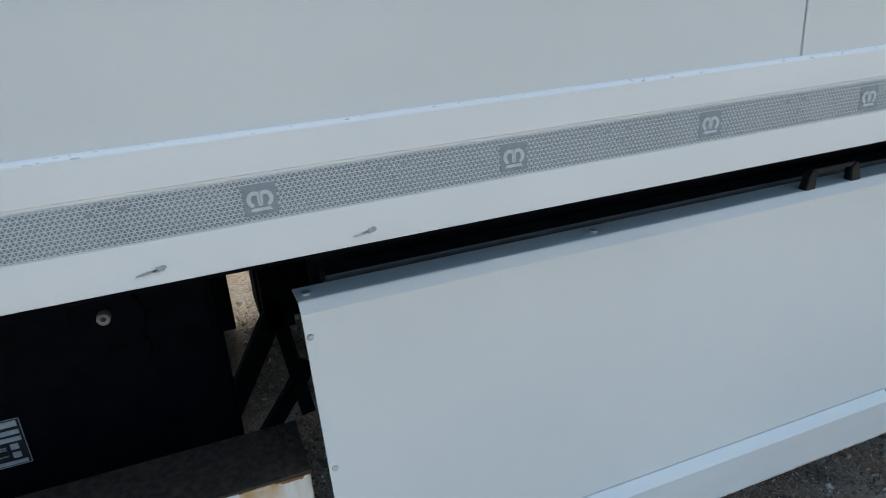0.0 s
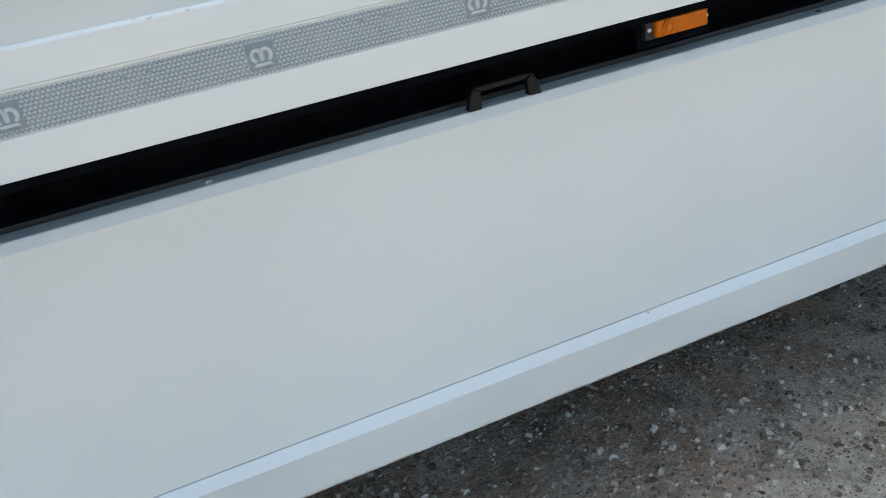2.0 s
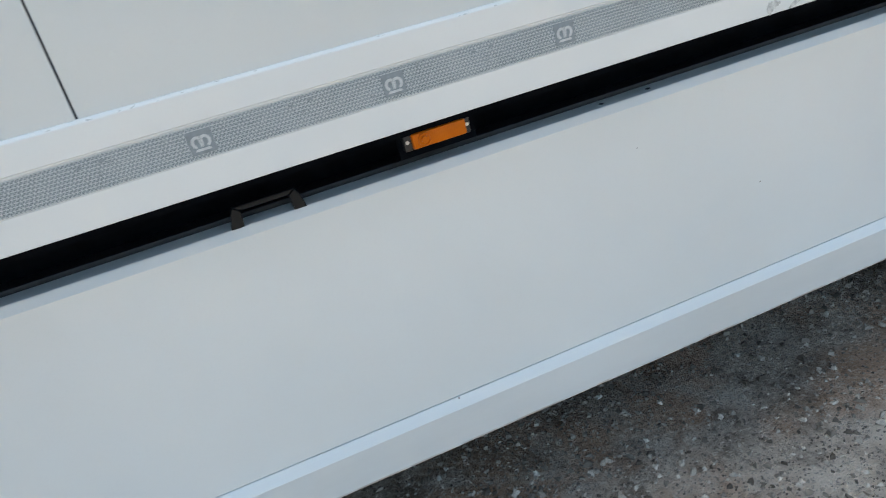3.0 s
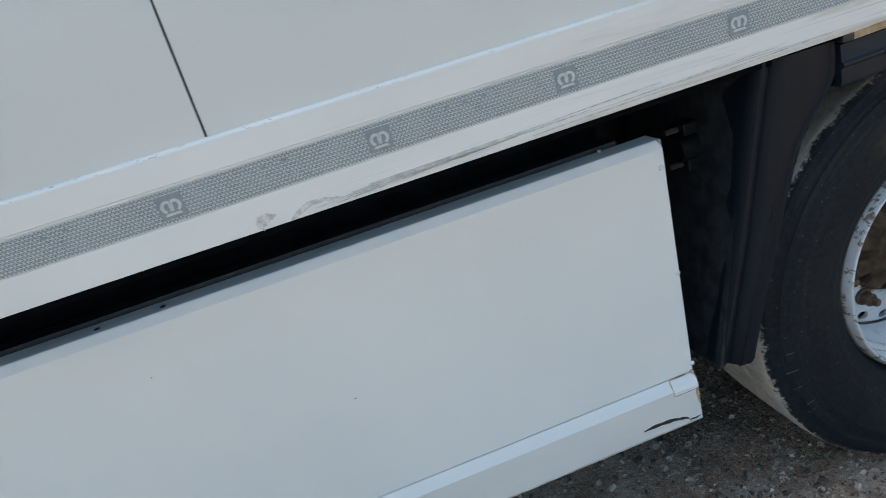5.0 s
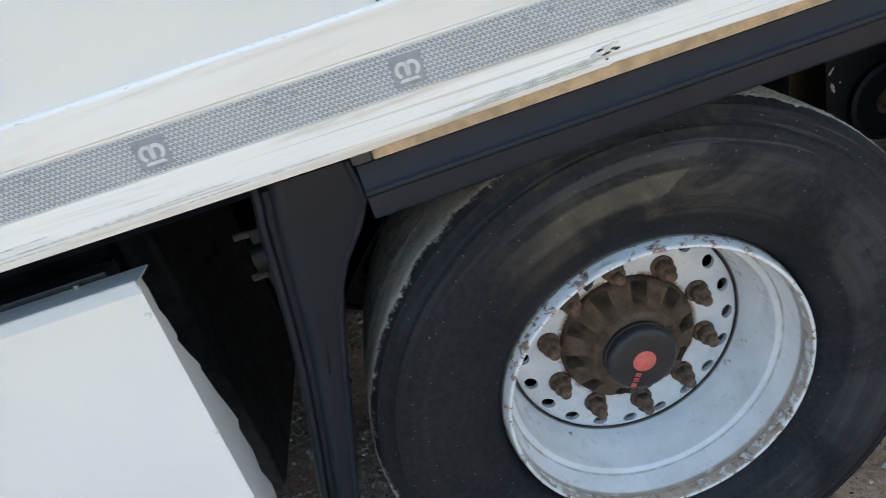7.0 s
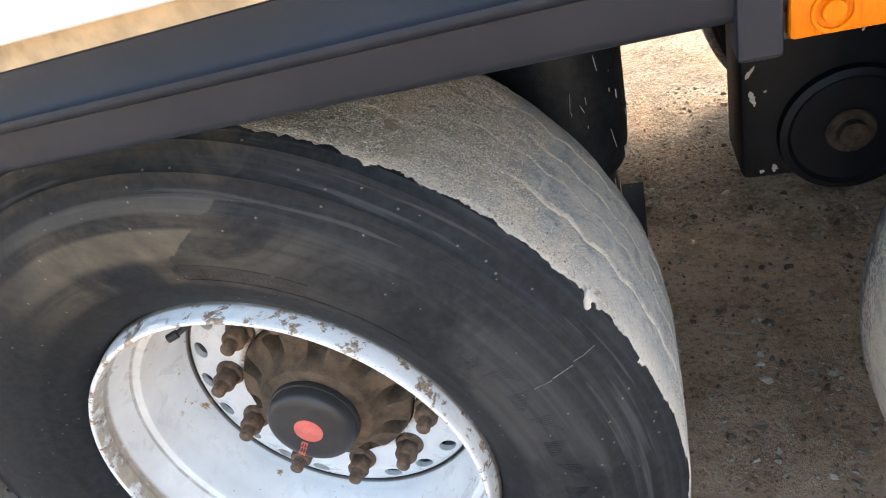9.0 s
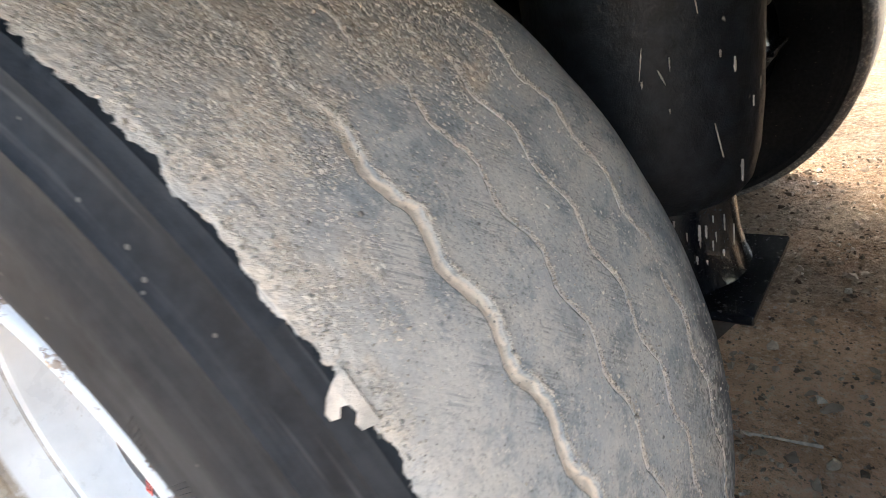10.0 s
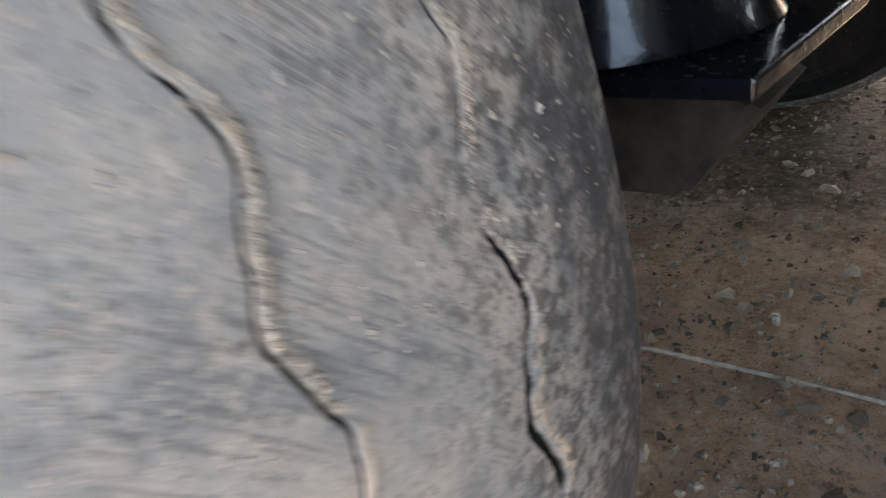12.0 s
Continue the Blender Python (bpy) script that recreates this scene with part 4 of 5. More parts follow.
# ---- mudguard in front of the first wheel ----
def build_mudguard():
    guard = new("mudguard")
    guard.parent = trailer
    tagged(guard, "dark grey plastic mudguard leg")
    rows = [  # z, left x, right x, front y
        (1.138, -0.515, -0.376, 0.028), (1.11, -0.518, -0.373, 0.03), (1.078, -0.524, -0.37, 0.033), (1.04, -0.53, -0.392, 0.037), (1.0, -0.536, -0.424, 0.041),
        (0.96, -0.543, -0.446, 0.046), (0.9, -0.553, -0.466, 0.052), (0.82, -0.568, -0.49, 0.058), (0.74, -0.586, -0.512, 0.064), (0.66, -0.605, -0.535, 0.07),
        (0.58, -0.625, -0.557, 0.075), (0.51, -0.642, -0.576, 0.079), (0.498, -0.643, -0.582, 0.084)]
    bm = bmesh.new()
    loops = []
    for z, l, r, y in rows:
        back = 0.006 if z < 1.1 else 0.004
        l, r = l - back, r - back
        ring = [(l - 0.006, y + 0.12), (l - 0.006, y + 0.05), (l - 0.003, y + 0.03), (l + 0.003, y + 0.021), (l + 0.01, y + 0.02), (l + 0.014, y + 0.026), (l + 0.022, y + 0.026), (l + 0.03, y + 0.011), (l + 0.04, y + 0.002), (l + 0.05, y), (r - 0.03, y), (r - 0.012, y + 0.001),
                (r - 0.008, y - 0.003), (r - 0.003, y - 0.003), (r, y + 0.002), (r, y + 0.03), (r - 0.012, y + 0.03), (l + 0.012, y + 0.03), (l + 0.006, y + 0.12)]
        loops.append([bm.verts.new((x, yy, z)) for x, yy in ring])
    n = len(loops[0])
    for a, b in zip(loops, loops[1:]):
        for i in range(n):
            bm.faces.new((a[i], a[(i + 1) % n], b[(i + 1) % n], b[i]))
    bm.faces.new(loops[0])
    bm.faces.new(loops[-1][::-1])
    part("leg_shell", bm, PLASTIC, guard, smooth=35)
    bm = bmesh.new()
    zs = [(1.12, -0.52), (0.98, -0.545), (0.86, -0.565), (0.7, -0.6), (0.5, -0.648)]
    prev = None
    for z, x in zs:
        ring = [bm.verts.new((x - 0.006 - w * 0.05, 0.1 + w, z)) for w in (0.0, 0.2, 0.4)] + [bm.verts.new((x + 0.004 - w * 0.05, 0.1 + w, z)) for w in (0.4, 0.2, 0.0)]
        if prev:
            for i in range(6):
                bm.faces.new((prev[i], prev[(i + 1) % 6], ring[(i + 1) % 6], ring[i]))
        else:
            bm.faces.new(ring)
        prev = ring
    bm.faces.new(prev[::-1])
    part("splash_sheet", bm, BLACK_LIFTED, guard, "black splash sheet")
    bm = bmesh.new()
    prev = None
    for k in range(15):
        a = radians(110 + 68 * k / 14)
        ring = [bm.verts.new((r * math.cos(a), y, 0.518 + r * math.sin(a))) for r, y in ((0.592, 0.2), (0.592, 0.5), (0.586, 0.5), (0.586, 0.2))]
        if prev:
            for i in range(4):
                bm.faces.new((prev[i], prev[(i + 1) % 4], ring[(i + 1) % 4], ring[i]))
        else:
            bm.faces.new(ring)
        prev = ring
    bm.faces.new(prev[::-1])
    part("wheel_arch", bm, BLACK, guard, "black wheel arch sheet", 40)
    for z in (1.008, 0.93):
        part("clamp_bolt", rod((-0.62, 0.24, z), (-0.55, 0.24, z), 0.0065, 10), DUSTED, guard)
        part("clamp_lug", box(-0.59, -0.53, 0.215, 0.27, z - 0.013, z + 0.013, 0.003), GRIP, guard)
    part("support_tube", rod((-0.6, 0.24, 0.965), (-0.48, 0.24, 0.965), 0.03, 24), GRIP, guard, "black mudguard support tube", 40)
    # horizontal profile above the wheels
    prof = [(0.05, 1.131), (0.022, 1.131), (0.019, 1.1285), (0.019, 1.099), (0.0175, 1.0962), (0.0142, 1.094), (0.0132, 1.0905), (0.0145, 1.0868), (0.018, 1.0845), (0.0205, 1.0838), (0.021, 1.057), (0.0225, 1.053), (0.026, 1.0505), (0.05, 1.0505)]
    bm = extrude_x(prof, [-0.376, 0.3, 0.6, 3.2])
    for v in bm.verts:
        v.co.z += 0.018 * (min(v.co.x, 0.6) + 0.376)
    part("wheel_profile", bm, BEAM, guard, "anthracite profile above the wheels", 40)
    part("profile_clip", box(-0.379, -0.353, 0.01, 0.04, 1.1325, 1.1475, 0.002), CAP, guard)


build_mudguard()


# ---- wheels ----
R_TREAD = 0.534
GROOVES = ((0.2176, 0.0046, 0.0044, 0.386), (0.2785, 0.00055, 0.006, 0.276), (0.3285, 0.0005, 0.006, 0.244), (0.3848, 0.0005, 0.005, 0.205))
TREAD_END = 0.4565


def groove_shift(theta, k):
    """How far a zigzag groove strays from its mean line."""
    y0, half, depth, phase = GROOVES[k]
    p = theta / math.radians(6.35) + phase + 0.08 * noise.noise((theta * 4, y0 * 40, 2))
    tri = abs((p % 1.0) - 0.5) * 4 - 1
    tri = max(-0.75, min(0.75, tri)) / 0.75
    return 0.0042 * tri + 0.0013 * noise.noise((theta * 60, y0 * 90, 7)) + 0.0005 * noise.noise((theta * 190, y0 * 90, 1))


def clamp(v):
    return max(0.0, min(1.0, v))


def tread_point(theta, y):
    """The worn tread: narrow zigzag grooves and caked mud. Gives the radius, the sand and the crust there."""
    u, v, deg = theta * R_TREAD, y, math.degrees(theta)
    r, sand, bare = R_TREAD, 0.0, 0.0
    crust = clamp((deg - 37) / 10 + 1.1 * noise.noise((u * 9, v * 9, 21)) + 0.5 * noise.noise((u * 30, v * 30, 8)) + 0.7 * max(0.0, (0.213 - y) / 0.08) + 0.5 * max(0.0, (0.155 - y) / 0.02) - 0.1)
    for k, (y0, half, depth, phase) in enumerate(GROOVES):
        d = y - y0
        if abs(d) > 0.012:
            continue
        rag = noise.noise((u * 130, y0 * 50, 4))
        if k == 0:
            shut = clamp((deg - 38.5) / 5 + 0.5 * noise.noise((u * 30, 2, 6)))
            left = clamp((d + half + 0.0002 * rag) / 0.0006)
            right = clamp((half + 0.002 * rag + 0.0012 * noise.noise((u * 400, 3, 1)) - d) / 0.0018)
            f = left * right
            r -= f * (depth - 0.0009 * clamp((d + half) / (2 * half)) + 0.0009 * noise.noise((u * 90, v * 90, 31)) + 0.0003 * noise.noise((u * 350, v * 350, 12))) * (1 - 0.85 * shut)
            bare = max(bare, clamp(1.2 - abs(d + half - 0.0003) / 0.0012) * (1 - shut))
            sand = max(sand, f * (1 - 0.6 * shut) * clamp((d + half - 0.0004) / 0.0006))
            crack = clamp(1.4 - abs(d + 0.0012) / 0.0009) * clamp((deg - 43) / 4) * clamp(0.45 + 1.6 * noise.noise((u * 22, 1, 3)))
            r -= 0.003 * crack
            bare = max(bare, crack)
            sand *= 1 - crack
            spill = clamp(0.6 + 1.4 * noise.noise((u * 120, v * 200, 5))) * clamp(1 - abs(d - half - 0.002) / 0.003)
            sand = max(sand, 0.8 * spill)
            r += 0.001 * spill * clamp(0.5 + noise.noise((u * 260, v * 260, 2)))
        else:
            low = clamp((11 - deg) / 8) if k == 3 else 0.0
            gape = clamp(0.52 + 0.9 * noise.noise((u * 26, y0 * 30, 5)) + 0.5 * noise.noise((u * 110, y0 * 30, 9)) - max(0.0, (deg - 38) / 10) - (0.45 - 0.9 * low if k == 3 else 0.0))
            w = half * (0.55 + 0.6 * gape) * (1 + 2.2 * low)
            f = clamp((w + 0.0003 - abs(d)) / 0.0003)
            r -= depth * f * gape
            bare = max(bare, clamp((w + 0.0004 - abs(d)) / 0.0003) * clamp(gape * 2.2))
            bank = clamp(0.7 + 0.9 * noise.noise((u * 45, y0 * 30, 15)) + 1.1 * noise.noise((u * 260, v * 260, 5)))
            reach = 0.0028 if k < 3 else 0.0044
            bank *= clamp(1 - abs(d - w - reach * 0.7) / reach) * clamp((d - w) / 0.0003)
            sand = max(sand, bank)
            r += 0.0012 * bank * clamp(0.5 + 1.2 * noise.noise((u * 300, v * 300, 2)))
    crumb = noise.noise((u * 210, v * 210, 3)) + 0.7 * noise.noise((u * 420, v * 420, 9))
    r += 0.001 * noise.noise((u * 18, v * 18, 1)) + 0.0002 * noise.noise((u * 70, v * 70, 6))
    r += 0.00035 * crumb * (0.2 + 2.4 * crust) + 0.0022 * crust * max(0.0, noise.noise((u * 110, v * 110, 14)) - 0.1)
    return r, sand, crust, bare


SIDE = [(0.2967, 0.172), (0.2976, 0.1545), (0.3002, 0.1472), (0.3047, 0.1403), (0.3108, 0.1342), (0.3175, 0.1292), (0.33, 0.122), (0.345, 0.1155), (0.347, 0.1137), (0.352, 0.1122), (0.375, 0.1032),
        (0.4, 0.0985), (0.425, 0.097), (0.443, 0.0985), (0.449, 0.0984), (0.456, 0.1), (0.466, 0.1032), (0.475, 0.1056), (0.487, 0.109),
        (0.49, 0.1078), (0.4935, 0.1115), (0.505, 0.117), (0.515, 0.1215), (0.5185, 0.1215), (0.5225, 0.1255), (0.528, 0.1295)]


def tyre_mesh(fine):
    ys = list(np.arange(0.133, TREAD_END, 0.0015 if fine else 0.012))
    if fine:
        ys = [y for y in ys if all(abs(y - g[0]) > (0.0085 if g is GROOVES[0] else 0.0062) for g in GROOVES)]
        steps = (0.0003, 0.0006, 0.0009, 0.0012, 0.0016, 0.0021, 0.0028, 0.0036, 0.0046, 0.0058)
        for g in GROOVES[1:]:
            ys += [g[0] + a * q for q in steps for a in (-1, 1)] + [g[0]]
        ys += [GROOVES[0][0] + q * 0.001 for q in (-7.6, -6.6, -5.8, -5.2, -4.8, -4.4, -4.0, -3.4, -2, 0, 2, 3, 3.6, 4.2, 4.8, 5.4, 6.2, 7, 7.8)]
        ys.sort()
        thetas = list(np.arange(-20, 56, 0.2)) + list(np.arange(56, 84, 0.36)) + list(np.arange(84, 340, 2.0))
    else:
        thetas = list(np.arange(0, 360, 4.0))
    knots = [0.133] + [g[0] for g in GROOVES] + [TREAD_END]
    far = [(r - 0.012 * max(0.0, (r - 0.4) / 0.128) ** 2, 0.588 - y) for r, y in reversed(SIDE)]
    verts, faces, sands, crusts, bares = [], [], [], [], []
    for deg in thetas:
        th = math.radians(deg)
        ring = list(SIDE)
        sands += [0.0] * len(SIDE)
        crusts += [0.0] * len(SIDE)
        bares += [0.0] * len(SIDE)
        shifts = np.interp(ys, knots, [0.0] + [groove_shift(th, k) for k in range(4)] + [0.0]) if fine else [0.0] * len(ys)
        for y, shift in zip(ys, shifts):
            crown = crown_drop(y)
            r, sand, crust, bare = tread_point(th, y) if fine else (R_TREAD, 0.3, 0.3, 0.0)
            ring.append((r - crown, y + shift))
            sands.append(sand)
            crusts.append(crust)
            bares.append(bare)
        ring += far
        sands += [0.0] * len(far)
        crusts += [0.0] * len(far)
        bares += [0.0] * len(far)
        c, s = math.cos(th), math.sin(th)
        verts += [(r * c, y, r * s) for r, y in ring]
    m, n = len(SIDE) * 2 + len(ys), len(thetas)
    for k in range(n):
        a, b = k * m, ((k + 1) % n) * m
        faces += [(a + i, a + i + 1, b + i + 1, b + i) for i in range(m - 1)]
    me = bpy.data.meshes.new("tyre")
    me.from_pydata(verts, [], faces)
    me.attributes.new("sand", "FLOAT", "POINT").data.foreach_set("value", sands)
    me.attributes.new("bare", "FLOAT", "POINT").data.foreach_set("value", bares)
    me.attributes.new("crust", "FLOAT", "POINT").data.foreach_set("value", crusts)
    me.materials.append(TYRE)
    me.shade_smooth()
    if fine:
        me.set_sharp_from_angle(angle=radians(38))
    return me


def crown_drop(y):
    return 0.0035 * max(0.0, 1 - (y - 0.13) / 0.02) ** 2 + 0.003 * ((y - 0.27) / 0.14) ** 2 + 0.009 * max(0.0, (y - 0.4) / 0.058) ** 2


def build_crumbs(wheel, count=150000):
    """Loose crumbs of dried mud and sand on the tread, thickest on the crust and along the grooves."""
    rng = np.random.default_rng(19)
    shard = np.array([(-1, -0.6, -0.4), (0.9, -0.8, -0.5), (0.7, 0.9, -0.4), (-0.8, 0.7, -0.5), (-0.5, -0.3, 0.5), (0.6, -0.4, 0.6), (0.2, 0.5, 0.45)])
    tri = [(0, 1, 5), (0, 5, 4), (1, 2, 6), (1, 6, 5), (2, 3, 6), (3, 0, 4), (3, 4, 6), (4, 5, 6)]
    knots = [0.133] + [g[0] for g in GROOVES] + [TREAD_END]
    verts, faces = [], []
    for k in range(count):
        deg, y = rng.uniform(6, 74), rng.uniform(0.136, 0.44)
        if rng.uniform() < 0.3:
            g = GROOVES[int(rng.integers(0, 4))]
            y = g[0] + g[1] + abs(rng.normal(0, 0.0025)) + 0.0004
        th = math.radians(deg)
        r, sand, crust, bare = tread_point(th, y)
        if bare > 0.2 or rng.uniform() > 0.06 + 1.3 * crust * clamp(0.5 + noise.noise((th * 25, y * 45, 4))) + 0.7 * sand * (y < 0.211 or y > 0.2236):
            continue
        size = min(0.0015, (0.00034 + 0.0002 * crust) * math.exp(abs(rng.normal(0, 0.5))))
        shift = float(np.interp(y, knots, [0.0] + [groove_shift(th, i) for i in range(4)] + [0.0]))
        v = shard * rng.uniform(0.6, 1.35, (7, 3)) * size * rng.uniform(0.6, 1.3, 3)
        rr = r - crown_drop(y) + size * 0.25
        c, s = math.cos(th), math.sin(th)
        a = rng.uniform(0, 6.28)
        p, q, h = v[:, 0] * math.cos(a) - v[:, 1] * math.sin(a), v[:, 0] * math.sin(a) + v[:, 1] * math.cos(a), v[:, 2]
        o = len(verts)
        verts += np.c_[(rr + h) * c - p * s, y + shift + q, (rr + h) * s + p * c].tolist()
        faces += [(i + o, j + o, m + o) for i, j, m in tri]
    me = bpy.data.meshes.new("mud_crumb")
    me.from_pydata(verts, [], faces)
    me.materials.append(CRUMB)
    o = new("mud_crumb", me)
    o.parent = wheel
    tagged(o, "loose crumbs of dried mud", kind="stuff")


def arc_band(r0, r1, a0, a1, dy, seg=24, bm=None):
    """A raised band on the sidewall between two radii and two angles (degrees)."""
    bm = bm or bmesh.new()
    pts = [math.radians(a0 + (a1 - a0) * k / seg) for k in range(seg + 1)]

    def ring(r, dz):
        return [bm.verts.new((r * math.cos(a), side_y(r) - dz, r * math.sin(a))) for a in pts]
    q = [ring(r0, -0.001), ring(r0 + 0.0006, dy), ring(r1 - 0.0006, dy), ring(r1, -0.001)]
    for u, v in zip(q, q[1:]):
        for i in range(seg):
            bm.faces.new((u[i], u[i + 1], v[i + 1], v[i]))
    return bm


def side_y(r):
    return float(np.interp(r, [p[0] for p in SIDE], [p[1] for p in SIDE]))


def radial_bar(a, r0, r1, w, dy, bm):
    """One raised stroke standing on the sidewall."""
    a = math.radians(a)
    t = Vector((-math.sin(a), 0, math.cos(a)))
    rows = []
    for r in np.linspace(r0, r1, 5):
        p = Vector((r * math.cos(a), side_y(r), r * math.sin(a)))
        rows.append([bm.verts.new(p + t * s * w / 2 + Vector((0, d, 0))) for s, d in ((-1, 0.001), (-0.8, -dy), (0.8, -dy), (1, 0.001))])
    for u, v in zip(rows, rows[1:]):
        for i in range(3):
            bm.faces.new((u[i], u[i + 1], v[i + 1], v[i]))


VALVE_TIP, VALVE_MID, VALVE_END, VALVE_ROOT = (-0.093, 0.165, 0.233), (-0.081, 0.172, 0.2355), (-0.065, 0.19, 0.24), (-0.05, 0.21, 0.272)


def mud_flap(wheel):
    """A torn tongue of dried mud that hangs over the shoulder's edge."""
    outline = ((32.0, 0.136), (31.7, 0.13), (31.3, 0.1265), (30.7, 0.124), (30.3, 0.1242), (30.2, 0.1262), (30.6, 0.128), (30.5, 0.13), (30.0, 0.131), (29.6, 0.1285), (29.2, 0.129), (29.0, 0.136))
    bm = bmesh.new()

    def ring(lift):
        out = []
        for deg, y in outline:
            a, r = math.radians(deg), float(np.interp(y, [0.1175, 0.1215, 0.1255, 0.1295, 0.136], [0.5055, 0.515, 0.5225, 0.528, 0.5315])) + lift
            out.append(bm.verts.new((r * math.cos(a), y - lift * 0.8, r * math.sin(a))))
        return out
    low, top = ring(-0.001), ring(0.0018)
    for i in range(len(outline)):
        j = (i + 1) % len(outline)
        bm.faces.new((low[i], low[j], top[j], top[i]))
    bm.faces.new(top)
    part("mud_flap", bm, DUSTY, wheel, "torn tongue of dried mud")


def build_wheel(fine):
    wheel = new("wheel")
    tagged(wheel, "bald truck wheel with dried mud and a white rim")
    tyre = new("tyre", tyre_mesh(fine))
    tyre.parent = wheel
    tagged(tyre, "bald black tyre caked with dry mud")
    if fine:
        build_crumbs(wheel)
        bm = bmesh.new()
        arc_band(0.359, 0.3606, 43, 84, 0.0008, 24, bm)
        arc_band(0.383, 0.3846, 62, 84, 0.0007, 16, bm)
        for a, r0, r1 in ((84.2, 0.361, 0.3828), (84.8, 0.365, 0.379), (85.2, 0.369, 0.375)):
            radial_bar(a, r0, r1, 0.0016, 0.0008, bm)
        part("raised_oval", bm, TYRE, wheel)
        bm = bmesh.new()
        for k in range(22):
            radial_bar(80 - k * 0.85, 0.3655 + 0.002 * (k % 3), 0.3775 - 0.0025 * (k % 2), 0.0022, 0.0005, bm)
        part("small_lettering", bm, TYRE, wheel)
        part("raised_dot", arc_band(0.3665, 0.372, 42.6, 43.6, 0.0006, 6), TYRE, wheel)
        a = 37.0
        for k in range(10):
            bm = bmesh.new()
            for j in range(9):
                radial_bar(a - j * 0.42, 0.392 + (0.004 * j if k % 2 else 0.0), 0.421 - (0.0 if k % 2 else 0.0025 * j), 0.0011, 0.0006, bm)
            part("raised_letter", bm, TYRE, wheel)
            a -= 5.6
        bm = bmesh.new()
        radial_bar(25.7, 0.428, 0.45, 0.0008, 0.0016, bm)
        radial_bar(25.9, 0.452, 0.476, 0.0008, 0.0016, bm)
        radial_bar(26.3, 0.479, 0.504, 0.0007, 0.0016, bm)
        part("scratch", bm, SCRATCH, wheel, "pale scratch on the sidewall")
        for a, r0, r1 in ((187, 0.468, 0.486), (193, 0.47, 0.498), (199, 0.478, 0.496), (206, 0.47, 0.49), (209, 0.482, 0.5)):
            bm = bmesh.new()
            radial_bar(a, r0, r1, 0.0014, 0.0006, bm)
            part("scratch", bm, SCRATCH, wheel, "pale scratch on the sidewall")
        mud_flap(wheel)
    # rim: flange, bead seat, well and the dished disc with its ring of vents
    prof = [(0.2815, 0.148), (0.2812, 0.13), (0.282, 0.1258), (0.2837, 0.1234), (0.286, 0.1226), (0.2882, 0.1234), (0.2899, 0.1258), (0.2908, 0.13), (0.2928, 0.1395), (0.2958, 0.1485), (0.2966, 0.155), (0.2968, 0.17), (0.2968, 0.215), (0.281, 0.227), (0.276, 0.255), (0.266, 0.275), (0.266, 0.4), (0.25, 0.4), (0.2485, 0.326), (0.2465, 0.323),
            (0.2455, 0.316), (0.2475, 0.312), (0.2482, 0.3), (0.2505, 0.285), (0.2545, 0.268), (0.2585, 0.252), (0.261, 0.24), (0.2618, 0.214), (0.263, 0.2085), (0.2675, 0.2058), (0.2745, 0.205), (0.2768, 0.2025),
            (0.2778, 0.197), (0.2793, 0.187), (0.2815, 0.172), (0.2828, 0.16), (0.2824, 0.153)]
    part("rim", lathe(prof, 120, True), RIM, wheel, "chipped white rim with a rusty flange", 28)
    part("disc", disc_mesh(), RIM, wheel, "white wheel disc with round vents", 30)
    part("hub", hub_mesh(), HUB, wheel, "rusty brown hub casting", 40)
    cap = part("hub_cap", lathe([(0.0001, 0.2135), (0.05, 0.2135), (0.0605, 0.2145), (0.0655, 0.2165), (0.0685, 0.2205), (0.0695, 0.226), (0.0695, 0.236), (0.0715, 0.2365), (0.0725, 0.241), (0.0715, 0.246), (0.066, 0.25)], 64), CAP, wheel, "black plastic hub cap", 40)
    part("red_disc", lathe([(0.0001, 0.2118), (0.0215, 0.2118), (0.0228, 0.2128), (0.023, 0.215)], 40), RED, wheel, "faded red disc", 40)
    bm = bmesh.new()
    # plain red strokes in place of the maker's name
    for k, d in enumerate((0.028, 0.04, 0.052)):
        for s in (-0.004, 0.0, 0.004):
            box(d, d + 0.0085, 0.2122, 0.2134, s - 0.0011 + (0.001 if k == 1 else 0), s + 0.0011, 0, bm)
        box(d + (0.0 if k != 2 else 0.004), d + (0.0 if k != 2 else 0.004) + 0.002, 0.2121, 0.2133, -0.0052, 0.0052, 0, bm)
    o = part("print_mark", bm, RED, wheel)
    o.rotation_euler = (0, radians(122), 0)
    nut = nut_object(wheel)
    for k in range(10):
        a = radians(19.5 + 36 * k)
        for ob in nut:
            c = ob if k == 0 else ob.copy()
            if k:
                scene.collection.objects.link(c)
            c.location = (0.1655 * math.cos(a), -0.026, 0.1655 * math.sin(a))
            c.rotation_euler = (0, radians(17 * k + k * k * 5), 0)
    bm = rod(VALVE_TIP, VALVE_MID, 0.006, 12)
    rod(VALVE_MID, VALVE_END, 0.0042, 10, None, bm)
    rod(VALVE_END, VALVE_ROOT, 0.0042, 10, None, bm)
    part("valve", bm, CAP, wheel, "black tyre valve", 50)
    bm = arc_band_flange(98, 106)
    part("balance_weight", bm, LABEL, wheel, "silver balance weight", 40)
    return wheel


